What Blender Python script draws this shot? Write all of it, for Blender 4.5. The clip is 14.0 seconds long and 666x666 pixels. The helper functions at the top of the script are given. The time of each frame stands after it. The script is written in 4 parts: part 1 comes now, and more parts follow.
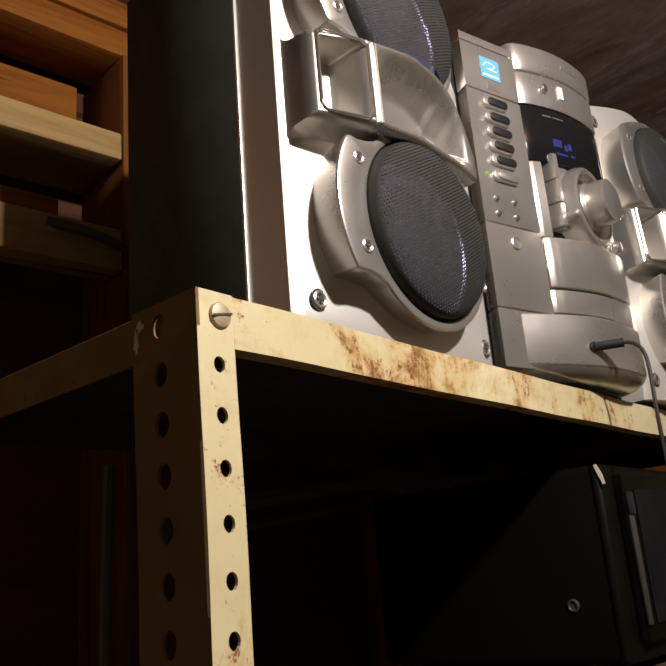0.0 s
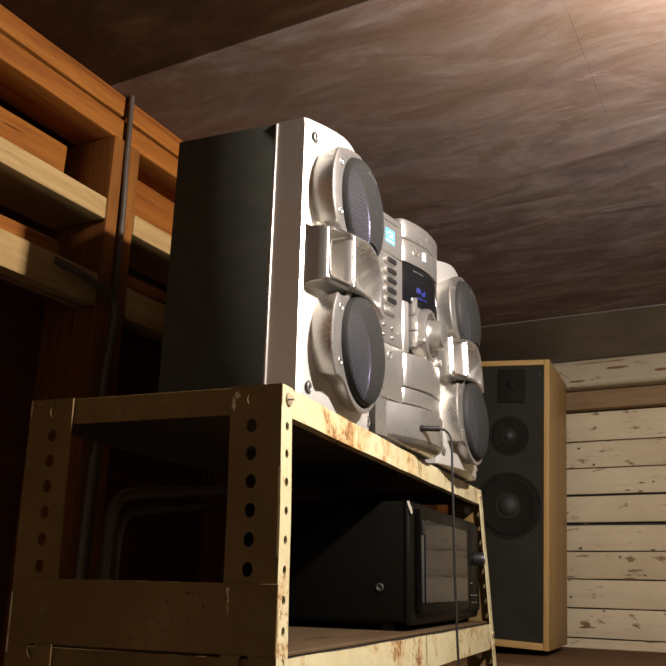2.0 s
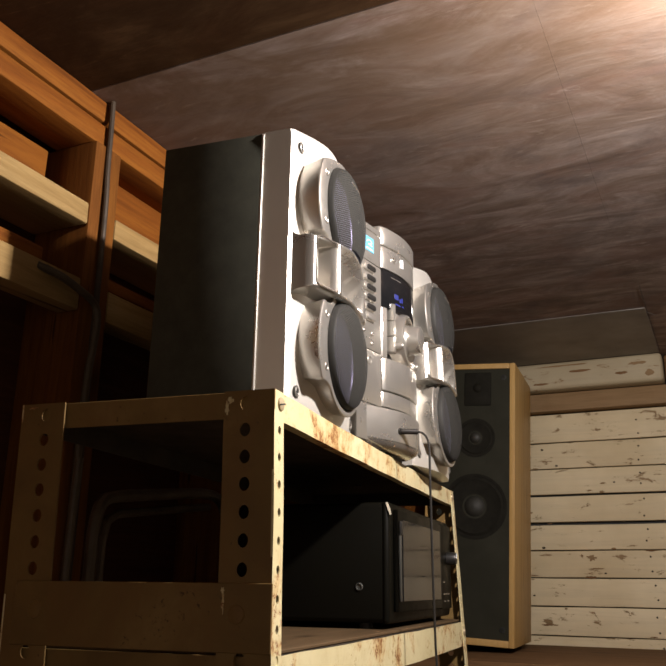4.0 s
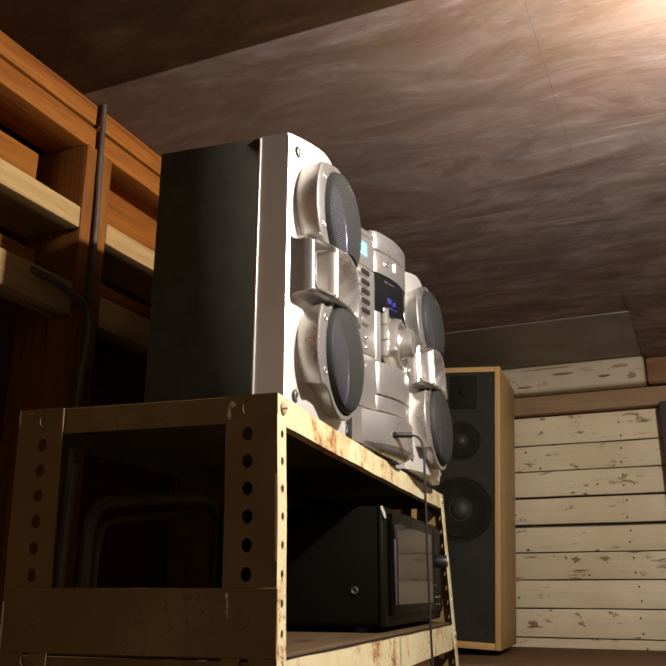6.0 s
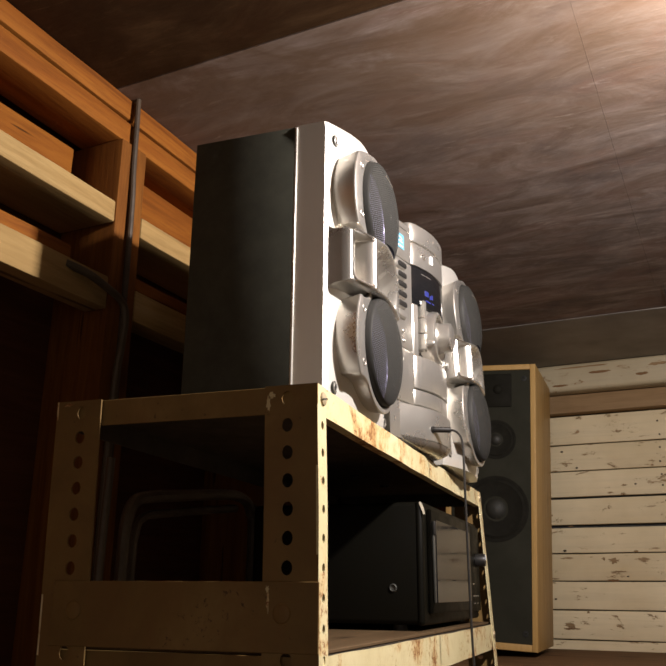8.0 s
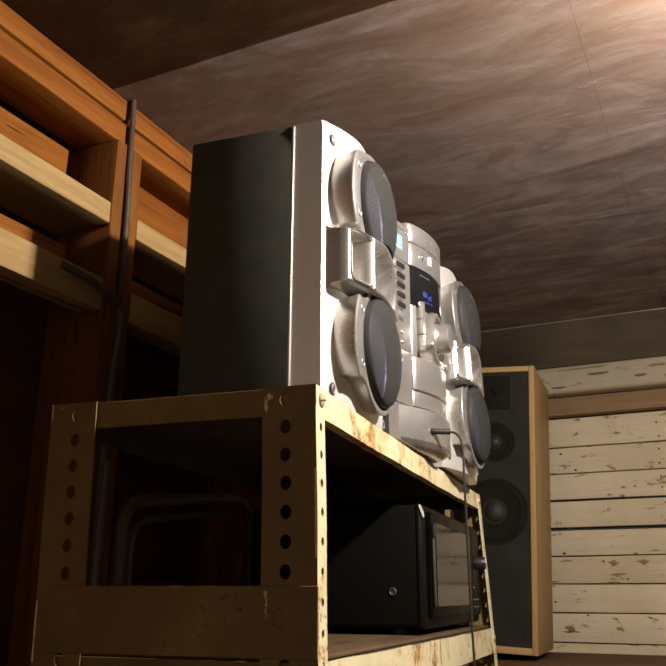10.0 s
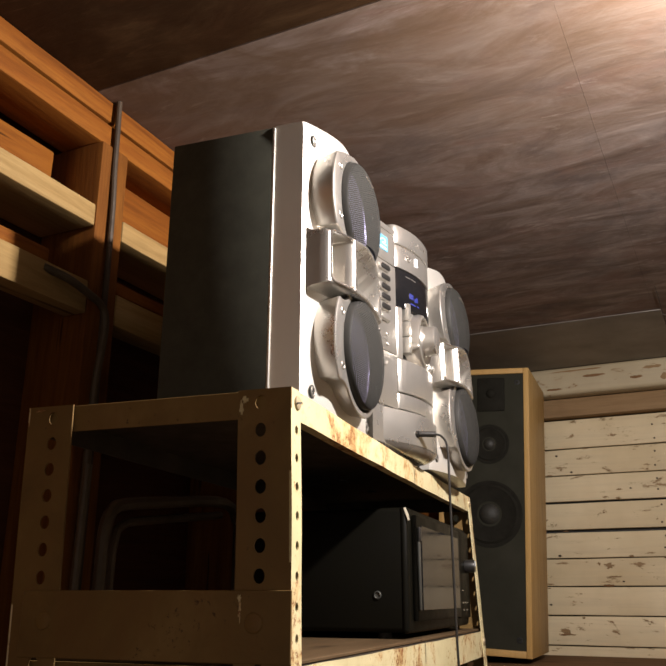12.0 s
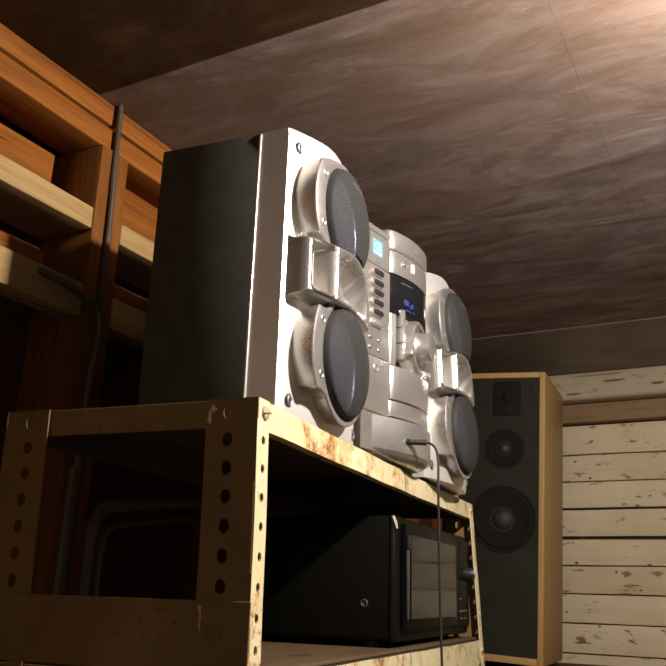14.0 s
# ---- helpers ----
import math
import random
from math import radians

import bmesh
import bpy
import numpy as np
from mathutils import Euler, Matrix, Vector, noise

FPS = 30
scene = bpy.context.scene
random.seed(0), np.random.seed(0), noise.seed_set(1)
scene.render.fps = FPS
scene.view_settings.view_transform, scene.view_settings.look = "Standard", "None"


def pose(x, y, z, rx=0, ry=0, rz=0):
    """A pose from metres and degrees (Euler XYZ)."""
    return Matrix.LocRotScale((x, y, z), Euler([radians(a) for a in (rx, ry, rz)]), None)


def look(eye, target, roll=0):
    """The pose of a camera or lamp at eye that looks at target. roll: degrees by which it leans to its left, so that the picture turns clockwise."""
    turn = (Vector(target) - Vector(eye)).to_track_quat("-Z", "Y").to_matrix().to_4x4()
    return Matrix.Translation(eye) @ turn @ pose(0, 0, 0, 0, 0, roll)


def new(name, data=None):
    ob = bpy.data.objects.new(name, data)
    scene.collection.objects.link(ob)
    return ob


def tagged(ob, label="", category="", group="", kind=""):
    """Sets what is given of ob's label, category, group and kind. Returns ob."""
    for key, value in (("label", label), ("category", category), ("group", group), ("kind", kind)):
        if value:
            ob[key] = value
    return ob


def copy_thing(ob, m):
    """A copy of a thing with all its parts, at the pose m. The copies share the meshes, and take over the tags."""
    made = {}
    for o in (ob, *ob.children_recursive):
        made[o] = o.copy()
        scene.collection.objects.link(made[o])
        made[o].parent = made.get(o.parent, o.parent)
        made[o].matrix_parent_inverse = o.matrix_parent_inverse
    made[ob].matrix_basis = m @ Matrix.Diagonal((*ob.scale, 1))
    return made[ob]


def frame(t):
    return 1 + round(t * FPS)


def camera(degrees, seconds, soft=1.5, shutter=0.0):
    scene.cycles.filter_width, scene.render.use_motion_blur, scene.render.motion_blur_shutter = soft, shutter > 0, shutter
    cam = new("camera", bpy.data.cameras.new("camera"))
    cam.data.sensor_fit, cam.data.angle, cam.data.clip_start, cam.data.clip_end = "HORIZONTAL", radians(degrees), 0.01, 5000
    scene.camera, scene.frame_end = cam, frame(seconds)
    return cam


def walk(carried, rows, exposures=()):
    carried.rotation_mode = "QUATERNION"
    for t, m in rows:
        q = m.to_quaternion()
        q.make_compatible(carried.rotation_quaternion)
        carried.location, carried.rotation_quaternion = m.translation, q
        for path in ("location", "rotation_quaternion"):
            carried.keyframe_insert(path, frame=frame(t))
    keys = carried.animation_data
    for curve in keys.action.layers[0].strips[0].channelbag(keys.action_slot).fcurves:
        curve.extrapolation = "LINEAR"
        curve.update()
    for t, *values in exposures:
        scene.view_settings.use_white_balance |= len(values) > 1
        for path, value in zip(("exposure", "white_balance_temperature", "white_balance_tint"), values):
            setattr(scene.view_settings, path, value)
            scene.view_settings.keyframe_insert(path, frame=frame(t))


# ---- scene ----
cam = camera(44.1, 14.0, soft=1.9)
PATH = [
    (0, (-0.24573, -0.29654, 1.35618), (1.20406, 0.95301, 1.93649), -4.73),
    (0.5, (-0.44812, -0.32995, 1.33953), (1.25935, 0.56948, 1.86449), -7.13),
    (1, (-0.5723, -0.35966, 1.32395), (1.16618, 0.48662, 1.83531), -0.92),
    (1.5, (-0.63826, -0.34582, 1.32574), (1.12776, 0.43289, 1.84993), 1.84),
    (2, (-0.66985, -0.31465, 1.32527), (1.10859, 0.39119, 1.90746), 1.33),
    (2.5, (-0.67525, -0.3167, 1.32595), (1.10835, 0.36732, 1.91831), 0.82),
    (3, (-0.69186, -0.31431, 1.32466), (1.10068, 0.34758, 1.91516), 0.82),
    (5.5, (-0.70819, -0.27347, 1.3212), (1.11482, 0.29564, 1.91515), 0.20),
    (6, (-0.71139, -0.27463, 1.32164), (1.11225, 0.28862, 1.9192), 0.11),
    (6.5, (-0.71421, -0.27053, 1.32042), (1.10124, 0.31797, 1.9186), 0.40),
    (7, (-0.71184, -0.26178, 1.31817), (1.10482, 0.32106, 1.91821), 0.39),
    (7.5, (-0.70633, -0.25744, 1.31746), (1.1063, 0.33271, 1.92254), 0.37),
    (8, (-0.6966, -0.25855, 1.31495), (1.10381, 0.37125, 1.91652), 0.49),
    (10.5, (-0.68134, -0.25349, 1.31538), (1.11908, 0.36759, 1.92594), 0.14),
    (11, (-0.67543, -0.25686, 1.31359), (1.12484, 0.36489, 1.92387), 0.04),
    (11.5, (-0.67696, -0.26323, 1.31426), (1.12304, 0.35527, 1.92864), 0.01),
    (12, (-0.67415, -0.27531, 1.31716), (1.12283, 0.3519, 1.93153), 0.18),
    (12.5, (-0.65841, -0.30217, 1.32557), (1.13075, 0.3475, 1.93946), 0.65),
    (13, (-0.63983, -0.31117, 1.32371), (1.13279, 0.38477, 1.93482), 1.87),
    (13.5, (-0.64674, -0.3152, 1.32899), (1.12193, 0.39229, 1.93831), 1.94),
    (14, (-0.65283, -0.33218, 1.33187), (1.11648, 0.37747, 1.93679), 1.79),
]
EXPOSURES = [(0.0, -0.48), (0.4, -0.40), (1.0, 0.20), (1.5, 0.25), (3.0, 0.27), (5.5, 0.26), (8.0, 0.33), (10.5, 0.43), (12.0, 0.49), (13.0, 0.31), (14.0, 0.27)]
walk(cam, [(t, look(eye, target, roll)) for t, eye, target, roll in PATH], exposures=EXPOSURES)


# ---- light ----
world = bpy.data.worlds.new("world")
scene.world = world
world.use_nodes = True
world.node_tree.nodes["Background"].inputs[0].default_value = (0.02, 0.014, 0.01, 1)
world.node_tree.nodes["Background"].inputs[1].default_value = 0.3

bulb = bpy.data.lights.new("ceiling_bulb", "POINT")
bulb.energy, bulb.color, bulb.shadow_soft_size = 60.0, (1.0, 0.93, 0.895), 0.022
bulb_ob = new("ceiling_bulb", bulb)
bulb_ob.location = (0.083, -0.61, 1.958)


# ---- helpers of the scene ----
def part(name, bm, material, parent=None, label="", smooth=0.6, matrix=None):
    """Links a bmesh as one mesh object, under a thing or a part."""
    bmesh.ops.recalc_face_normals(bm, faces=bm.faces[:])
    me = bpy.data.meshes.new(name)
    bm.to_mesh(me)
    bm.free()
    for m in (material if isinstance(material, (list, tuple)) else [material]):
        me.materials.append(m)
    if smooth:
        for p in me.polygons:
            p.use_smooth = True
        me.set_sharp_from_angle(angle=smooth)
    ob = new(name, me)
    if matrix is not None:
        ob.matrix_world = matrix
    if parent is not None:
        ob.parent = parent
    if label:
        ob["label"] = label
    return ob


def thing(name, label, category, at=(0, 0, 0), group="", matrix=None):
    ob = new(name)
    ob.empty_display_size = 0.05
    ob.matrix_world = matrix if matrix is not None else pose(*at)
    return tagged(ob, label, category, group)


def structure(ob, label, category=""):
    return tagged(ob, label, category, kind="structure")


def box(bm, x0, x1, y0, y1, z0, z1, bev=0.0, seg=2):
    vs = [bm.verts.new((x, y, z)) for x in (x0, x1) for y in (y0, y1) for z in (z0, z1)]
    fs = [bm.faces.new([vs[i] for i in f]) for f in ((0, 1, 3, 2), (4, 6, 7, 5), (0, 4, 5, 1), (2, 3, 7, 6), (0, 2, 6, 4), (1, 5, 7, 3))]
    if bev:
        edges = list({e for f in fs for e in f.edges})
        bmesh.ops.bevel(bm, geom=edges, offset=bev, segments=seg, affect="EDGES", profile=0.5)
    return bm


def boxed(*a, **k):
    return box(bmesh.new(), *a, **k)


def prism(bm, outline, axis, lo, hi, bev=0.0, seg=2):
    """A polygon of (a, b) pushed along an axis: x takes (y, z), y takes (x, z), z takes (x, y)."""
    put = {"x": lambda a, b, h: (h, a, b), "y": lambda a, b, h: (a, h, b), "z": lambda a, b, h: (a, b, h)}[axis]
    low = [bm.verts.new(put(a, b, lo)) for a, b in outline]
    top = [bm.verts.new(put(a, b, hi)) for a, b in outline]
    n = len(outline)
    caps = [bm.faces.new(low[::-1]), bm.faces.new(top)]
    for i in range(n):
        bm.faces.new((low[i], low[(i + 1) % n], top[(i + 1) % n], top[i]))
    if bev:
        bmesh.ops.recalc_face_normals(bm, faces=bm.faces[:])
        edges = list({e for f in caps for e in f.edges})
        bmesh.ops.bevel(bm, geom=edges, offset=bev, segments=seg, affect="EDGES", profile=0.5)
    return bm


def lathe(bm, profile, centre, axis="y", seg=48, sa=1.0, sb=1.0, power=2.0, close=False):
    """Rings of (radius, height along the axis); sa and sb stretch the two other axes; power above 2 squares them off."""
    cx, cy, cz = centre
    rings = []
    for r, h in profile:
        ring = []
        for i in range(seg):
            t = 2 * math.pi * i / seg
            c, s = math.cos(t), math.sin(t)
            k = (abs(c) ** power + abs(s) ** power) ** (-1 / power)
            a, b = r * sa * c * k, r * sb * s * k
            ring.append(bm.verts.new({"y": (cx + a, cy + h, cz + b), "z": (cx + a, cy + b, cz + h), "x": (cx + h, cy + a, cz + b)}[axis]))
        rings.append(ring)
    for p, q in zip(rings, rings[1:] + ([rings[0]] if close else [])):
        for i in range(seg):
            bm.faces.new((p[i], p[(i + 1) % seg], q[(i + 1) % seg], q[i]))
    if not close:
        for ring in (rings[0], rings[-1]):
            if len({tuple(round(c, 6) for c in v.co) for v in ring}) > 2:
                bm.faces.new(ring)
    return bm


def tube(bm, pts, r, seg=10):
    """A round tube along points, smoothed between them."""
    pts = [Vector(p) for p in pts]
    fine = []
    for i in range(len(pts) - 1):
        p0, p1, p2, p3 = pts[max(i - 1, 0)], pts[i], pts[i + 1], pts[min(i + 2, len(pts) - 1)]
        for k in range(8):
            t = k / 8
            fine.append(0.5 * (2 * p1 + (p2 - p0) * t + (2 * p0 - 5 * p1 + 4 * p2 - p3) * t * t + (3 * p1 - p0 - 3 * p2 + p3) * t ** 3))
    fine.append(pts[-1])
    rings, side = [], None
    for i, p in enumerate(fine):
        d = (fine[min(i + 1, len(fine) - 1)] - fine[max(i - 1, 0)]).normalized()
        side = (side - d * side.dot(d)).normalized() if side else d.orthogonal().normalized()
        other = d.cross(side)
        rings.append([bm.verts.new(p + r * (math.cos(a) * side + math.sin(a) * other)) for a in (2 * math.pi * k / seg for k in range(seg))])
    for p, q in zip(rings, rings[1:]):
        for i in range(seg):
            bm.faces.new((p[i], p[(i + 1) % seg], q[(i + 1) % seg], q[i]))
    bm.faces.new(rings[0])
    bm.faces.new(rings[-1])
    return bm


def rounded(x0, x1, z0, z1, r, seg=5):
    """Outline of a rounded rectangle; r: one radius or four (lower left, lower right, upper right, upper left)."""
    rs = r if isinstance(r, (list, tuple)) else (r,) * 4
    out = []
    for (cx, cz, a), q in zip(((x0, z0, 180), (x1, z0, 270), (x1, z1, 0), (x0, z1, 90)), rs):
        ox, oz = cx + (q if cx == x0 else -q), cz + (q if cz == z0 else -q)
        for k in range(seg + 1):
            t = radians(a + 90 * k / seg)
            out.append((ox + q * math.cos(t), oz + q * math.sin(t)))
    return out


# ---- materials ----
class Nodes:
    """A small builder of node materials on a Principled BSDF, with object coordinates."""

    def __init__(self, name, color=(0.5, 0.5, 0.5), rough=0.5, metal=0.0, spec=0.5):
        self.mat = bpy.data.materials.new(name)
        self.mat.use_nodes = True
        self.t = self.mat.node_tree
        self.b = self.t.nodes["Principled BSDF"]
        self.b.inputs["Base Color"].default_value = (*color, 1)
        self.b.inputs["Roughness"].default_value = rough
        self.b.inputs["Metallic"].default_value = metal
        self.b.inputs["Specular IOR Level"].default_value = spec
        self.coord = self.t.nodes.new("ShaderNodeTexCoord").outputs["Object"]

    def link(self, a, b):
        self.t.links.new(a, b)

    def map(self, scale=(1, 1, 1), rot=(0, 0, 0), random_shift=False):
        n = self.t.nodes.new("ShaderNodeMapping")
        n.inputs["Scale"].default_value = scale
        n.inputs["Rotation"].default_value = [radians(a) for a in rot]
        self.link(self.coord, n.inputs[0])
        if random_shift:
            info = self.t.nodes.new("ShaderNodeObjectInfo")
            m = self.t.nodes.new("ShaderNodeMath")
            m.operation = "MULTIPLY"
            m.inputs[1].default_value = 37.0
            self.link(info.outputs["Random"], m.inputs[0])
            self.link(m.outputs[0], n.inputs["Location"])
        return n.outputs[0]

    def noise(self, vec, scale, detail=6, rough=0.6, distort=0.0):
        n = self.t.nodes.new("ShaderNodeTexNoise")
        for k, v in (("Scale", scale), ("Detail", detail), ("Roughness", rough), ("Distortion", distort)):
            n.inputs[k].default_value = v
        self.link(vec, n.inputs["Vector"])
        return n.outputs["Fac"]

    def voronoi(self, vec, scale, feature="F1"):
        n = self.t.nodes.new("ShaderNodeTexVoronoi")
        n.feature = feature
        n.inputs["Scale"].default_value = scale
        self.link(vec, n.inputs["Vector"])
        return n.outputs["Distance"]

    def ramp(self, fac, *stops):
        n = self.t.nodes.new("ShaderNodeValToRGB")
        e = n.color_ramp.elements
        while len(e) < len(stops):
            e.new(0.5)
        for el, (p, c) in zip(e, stops):
            el.position = p
            el.color = (*c, 1) if isinstance(c, (list, tuple)) else (c, c, c, 1)
        self.link(fac, n.inputs[0])
        return n.outputs[0]

    def mix(self, fac, a, b, mode="MIX"):
        n = self.t.nodes.new("ShaderNodeMix")
        n.data_type, n.blend_type = "RGBA", mode
        for sock, v in ((n.inputs[0], fac), (n.inputs[6], a), (n.inputs[7], b)):
            if isinstance(v, bpy.types.NodeSocket):
                self.link(v, sock)
            else:
                sock.default_value = (*v, 1) if isinstance(v, (list, tuple)) else v
        return n.outputs[2]

    def math(self, op, a, b=0.0):
        n = self.t.nodes.new("ShaderNodeMath")
        n.operation = op
        for sock, v in ((n.inputs[0], a), (n.inputs[1], b)):
            if isinstance(v, bpy.types.NodeSocket):
                self.link(v, sock)
            else:
                sock.default_value = v
        return n.outputs[0]

    def color(self, out):
        self.link(out, self.b.inputs["Base Color"])
        return self

    def set(self, name, out):
        self.link(out, self.b.inputs[name])
        return self

    def bump(self, fac, strength=0.3, distance=0.001):
        n = self.t.nodes.new("ShaderNodeBump")
        n.inputs["Strength"].default_value = strength
        n.inputs["Distance"].default_value = distance
        self.link(fac, n.inputs["Height"])
        self.link(n.outputs[0], self.b.inputs["Normal"])
        return self


def wood(name, dark, mid, light, along="x", rough=0.75, scale=1.0, bump=0.4):
    n = Nodes(name, rough=rough, spec=0.12)
    long = {"x": (1.6, 22, 22), "y": (22, 1.6, 22), "z": (22, 22, 1.6)}[along]
    v = n.map([a * scale for a in long], random_shift=True)
    grain = n.noise(v, 1.5, 8, 0.65, 0.8)
    fine = n.noise(n.map([a * 5 * scale for a in long], random_shift=True), 1.6, 5, 0.7)
    blot = n.noise(n.map((1, 1, 1), random_shift=True), 5.0, 4, 0.6)
    c = n.ramp(grain, (0.26, dark), (0.46, mid), (0.78, light))
    c = n.mix(n.ramp(fine, (0.46, 0.0), (0.74, 0.55)), c, dark)
    c = n.mix(n.ramp(blot, (0.35, 0.0), (0.75, 0.65)), c, mid)
    knot = n.voronoi(n.map([0.22 * a + 2.4 for a in long], random_shift=True), 1.0)
    c = n.mix(n.ramp(knot, (0.05, 0.85), (0.13, 0.0)), c, tuple(0.5 * a for a in dark))
    crack = n.noise(n.map([a * 1.6 * scale for a in long], random_shift=True), 1.1, 3, 0.5, 0.3)
    c = n.mix(n.ramp(crack, (0.29, 0.8), (0.315, 0.0)), c, tuple(0.35 * a for a in dark))
    n.color(c).bump(n.math("ADD", grain, fine), bump, 0.0012)
    return n.mat


PINE = wood("orange_pine", (0.060, 0.017, 0.0035), (0.172, 0.053, 0.007), (0.285, 0.108, 0.015))
PINE_V = wood("orange_pine_upright", (0.045, 0.014, 0.003), (0.125, 0.042, 0.007), (0.24, 0.095, 0.017), "z")
PALE = wood("pale_weathered_pine", (0.14, 0.078, 0.028), (0.29, 0.185, 0.072), (0.41, 0.285, 0.125))
SHEATH = wood("dark_red_sheathing", (0.035, 0.013, 0.006), (0.065, 0.023, 0.01), (0.10, 0.04, 0.018))
BENCH = wood("brown_bench_wood", (0.08, 0.04, 0.02), (0.17, 0.09, 0.04), (0.25, 0.14, 0.07), "y")
VENEER = wood("light_oak_veneer", (0.33, 0.185, 0.055), (0.46, 0.28, 0.10), (0.53, 0.345, 0.14), "z", rough=0.45, bump=0.08)
BOARD = wood("brown_shelf_board", (0.045, 0.028, 0.014), (0.08, 0.05, 0.025), (0.115, 0.075, 0.04), rough=0.7, bump=0.1)
FLOOR = wood("worn_floor_wood", (0.08, 0.05, 0.03), (0.15, 0.095, 0.055), (0.21, 0.14, 0.085))


def plywood(name="old_ceiling_plywood", tint=(1.0, 1.0, 1.0)):
    """Old stained plywood: broad clouds, smeared grain along the sheet, scuffed pale strokes and dark blots."""
    n = Nodes(name, rough=0.7, spec=0.12)
    warp = n.noise(n.map((1, 1, 1)), 2.3, 3, 0.5)
    g = n.noise(n.map((8, 2.6, 8), (0, 0, 9)), 1.7, 9, 0.70, 1.3)
    f = n.noise(n.map((60, 7, 30), (0, 0, 7)), 1.3, 6, 0.65, 1.6)
    blot = n.noise(n.map((1.6, 1, 1)), 4.6, 7, 0.66, 0.6)
    c = n.ramp(g, (0.30, (0.125, 0.080, 0.058)), (0.45, (0.215, 0.150, 0.115)), (0.58, (0.325, 0.245, 0.20)), (0.74, (0.47, 0.375, 0.315)))
    c = n.mix(n.ramp(f, (0.48, 0.0), (0.70, 0.38)), c, (0.15, 0.105, 0.082))
    c = n.mix(n.ramp(blot, (0.46, 0.0), (0.66, 0.7)), c, (0.135, 0.10, 0.085))
    red = n.noise(n.map((2.2, 1, 1), (0, 0, 20)), 5.5, 6, 0.65, 0.8)
    c = n.mix(n.ramp(red, (0.48, 0.0), (0.64, 0.42)), c, (0.24, 0.135, 0.10))
    stroke = n.noise(n.map((26, 4.5, 4), (0, 0, 16)), 2.4, 7, 0.7, 1.4)
    c = n.mix(n.math("MULTIPLY", n.ramp(stroke, (0.58, 0.0), (0.70, 0.75)), n.ramp(warp, (0.40, 0.15), (0.62, 1.0))), c, (0.60, 0.49, 0.40))
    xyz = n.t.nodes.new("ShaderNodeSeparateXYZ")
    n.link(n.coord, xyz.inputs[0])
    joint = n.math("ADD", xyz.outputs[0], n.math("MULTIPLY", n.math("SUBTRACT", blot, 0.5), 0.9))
    c = n.mix(n.ramp(joint, (0.02, 0.05), (0.20, 0.75), (0.85, 0.0)), c, (0.150, 0.088, 0.048))  # light falloff painted as a darker brown band along the joint
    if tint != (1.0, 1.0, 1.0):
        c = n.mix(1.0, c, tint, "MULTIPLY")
    n.color(c).set("Roughness", n.ramp(blot, (0.3, 0.6), (0.7, 0.8)))
    n.bump(n.math("ADD", g, n.math("MULTIPLY", f, 0.5)), 0.25, 0.003)
    return n.mat


def white_boards(name="flaking_white_paint", shade=1.0):
    n = Nodes(name, rough=0.6, spec=0.3)
    v = n.map((1, 1, 1), random_shift=True)
    grain = n.noise(n.map((12, 1.4, 26), random_shift=True), 2.0, 8, 0.65, 0.8)
    patch = n.noise(n.map((1, 2.2, 5.5), random_shift=True), 5.5, 8, 0.72, 0.6)
    tone = n.noise(v, 3.0, 4, 0.6)
    paint = n.ramp(tone, (0.3, (0.55, 0.445, 0.275)), (0.7, (0.72, 0.62, 0.43)))
    paint = n.mix(n.ramp(grain, (0.45, 0.0), (0.7, 0.3)), paint, (0.45, 0.38, 0.28))
    bare = n.ramp(grain, (0.3, (0.12, 0.066, 0.026)), (0.7, (0.30, 0.19, 0.09)))
    off = n.math("ADD", n.math("MULTIPLY", patch, 0.72), n.math("MULTIPLY", grain, 0.28))
    paint = n.mix(1.0, paint, (shade, shade * 0.97, shade * 0.92), "MULTIPLY")
    flake = n.ramp(off, (0.572, 0.0), (0.605, 1.0))
    n.color(n.mix(flake, paint, bare)).bump(n.math("SUBTRACT", grain, n.math("MULTIPLY", flake, 0.8)), 0.35, 0.0015)
    return n.mat


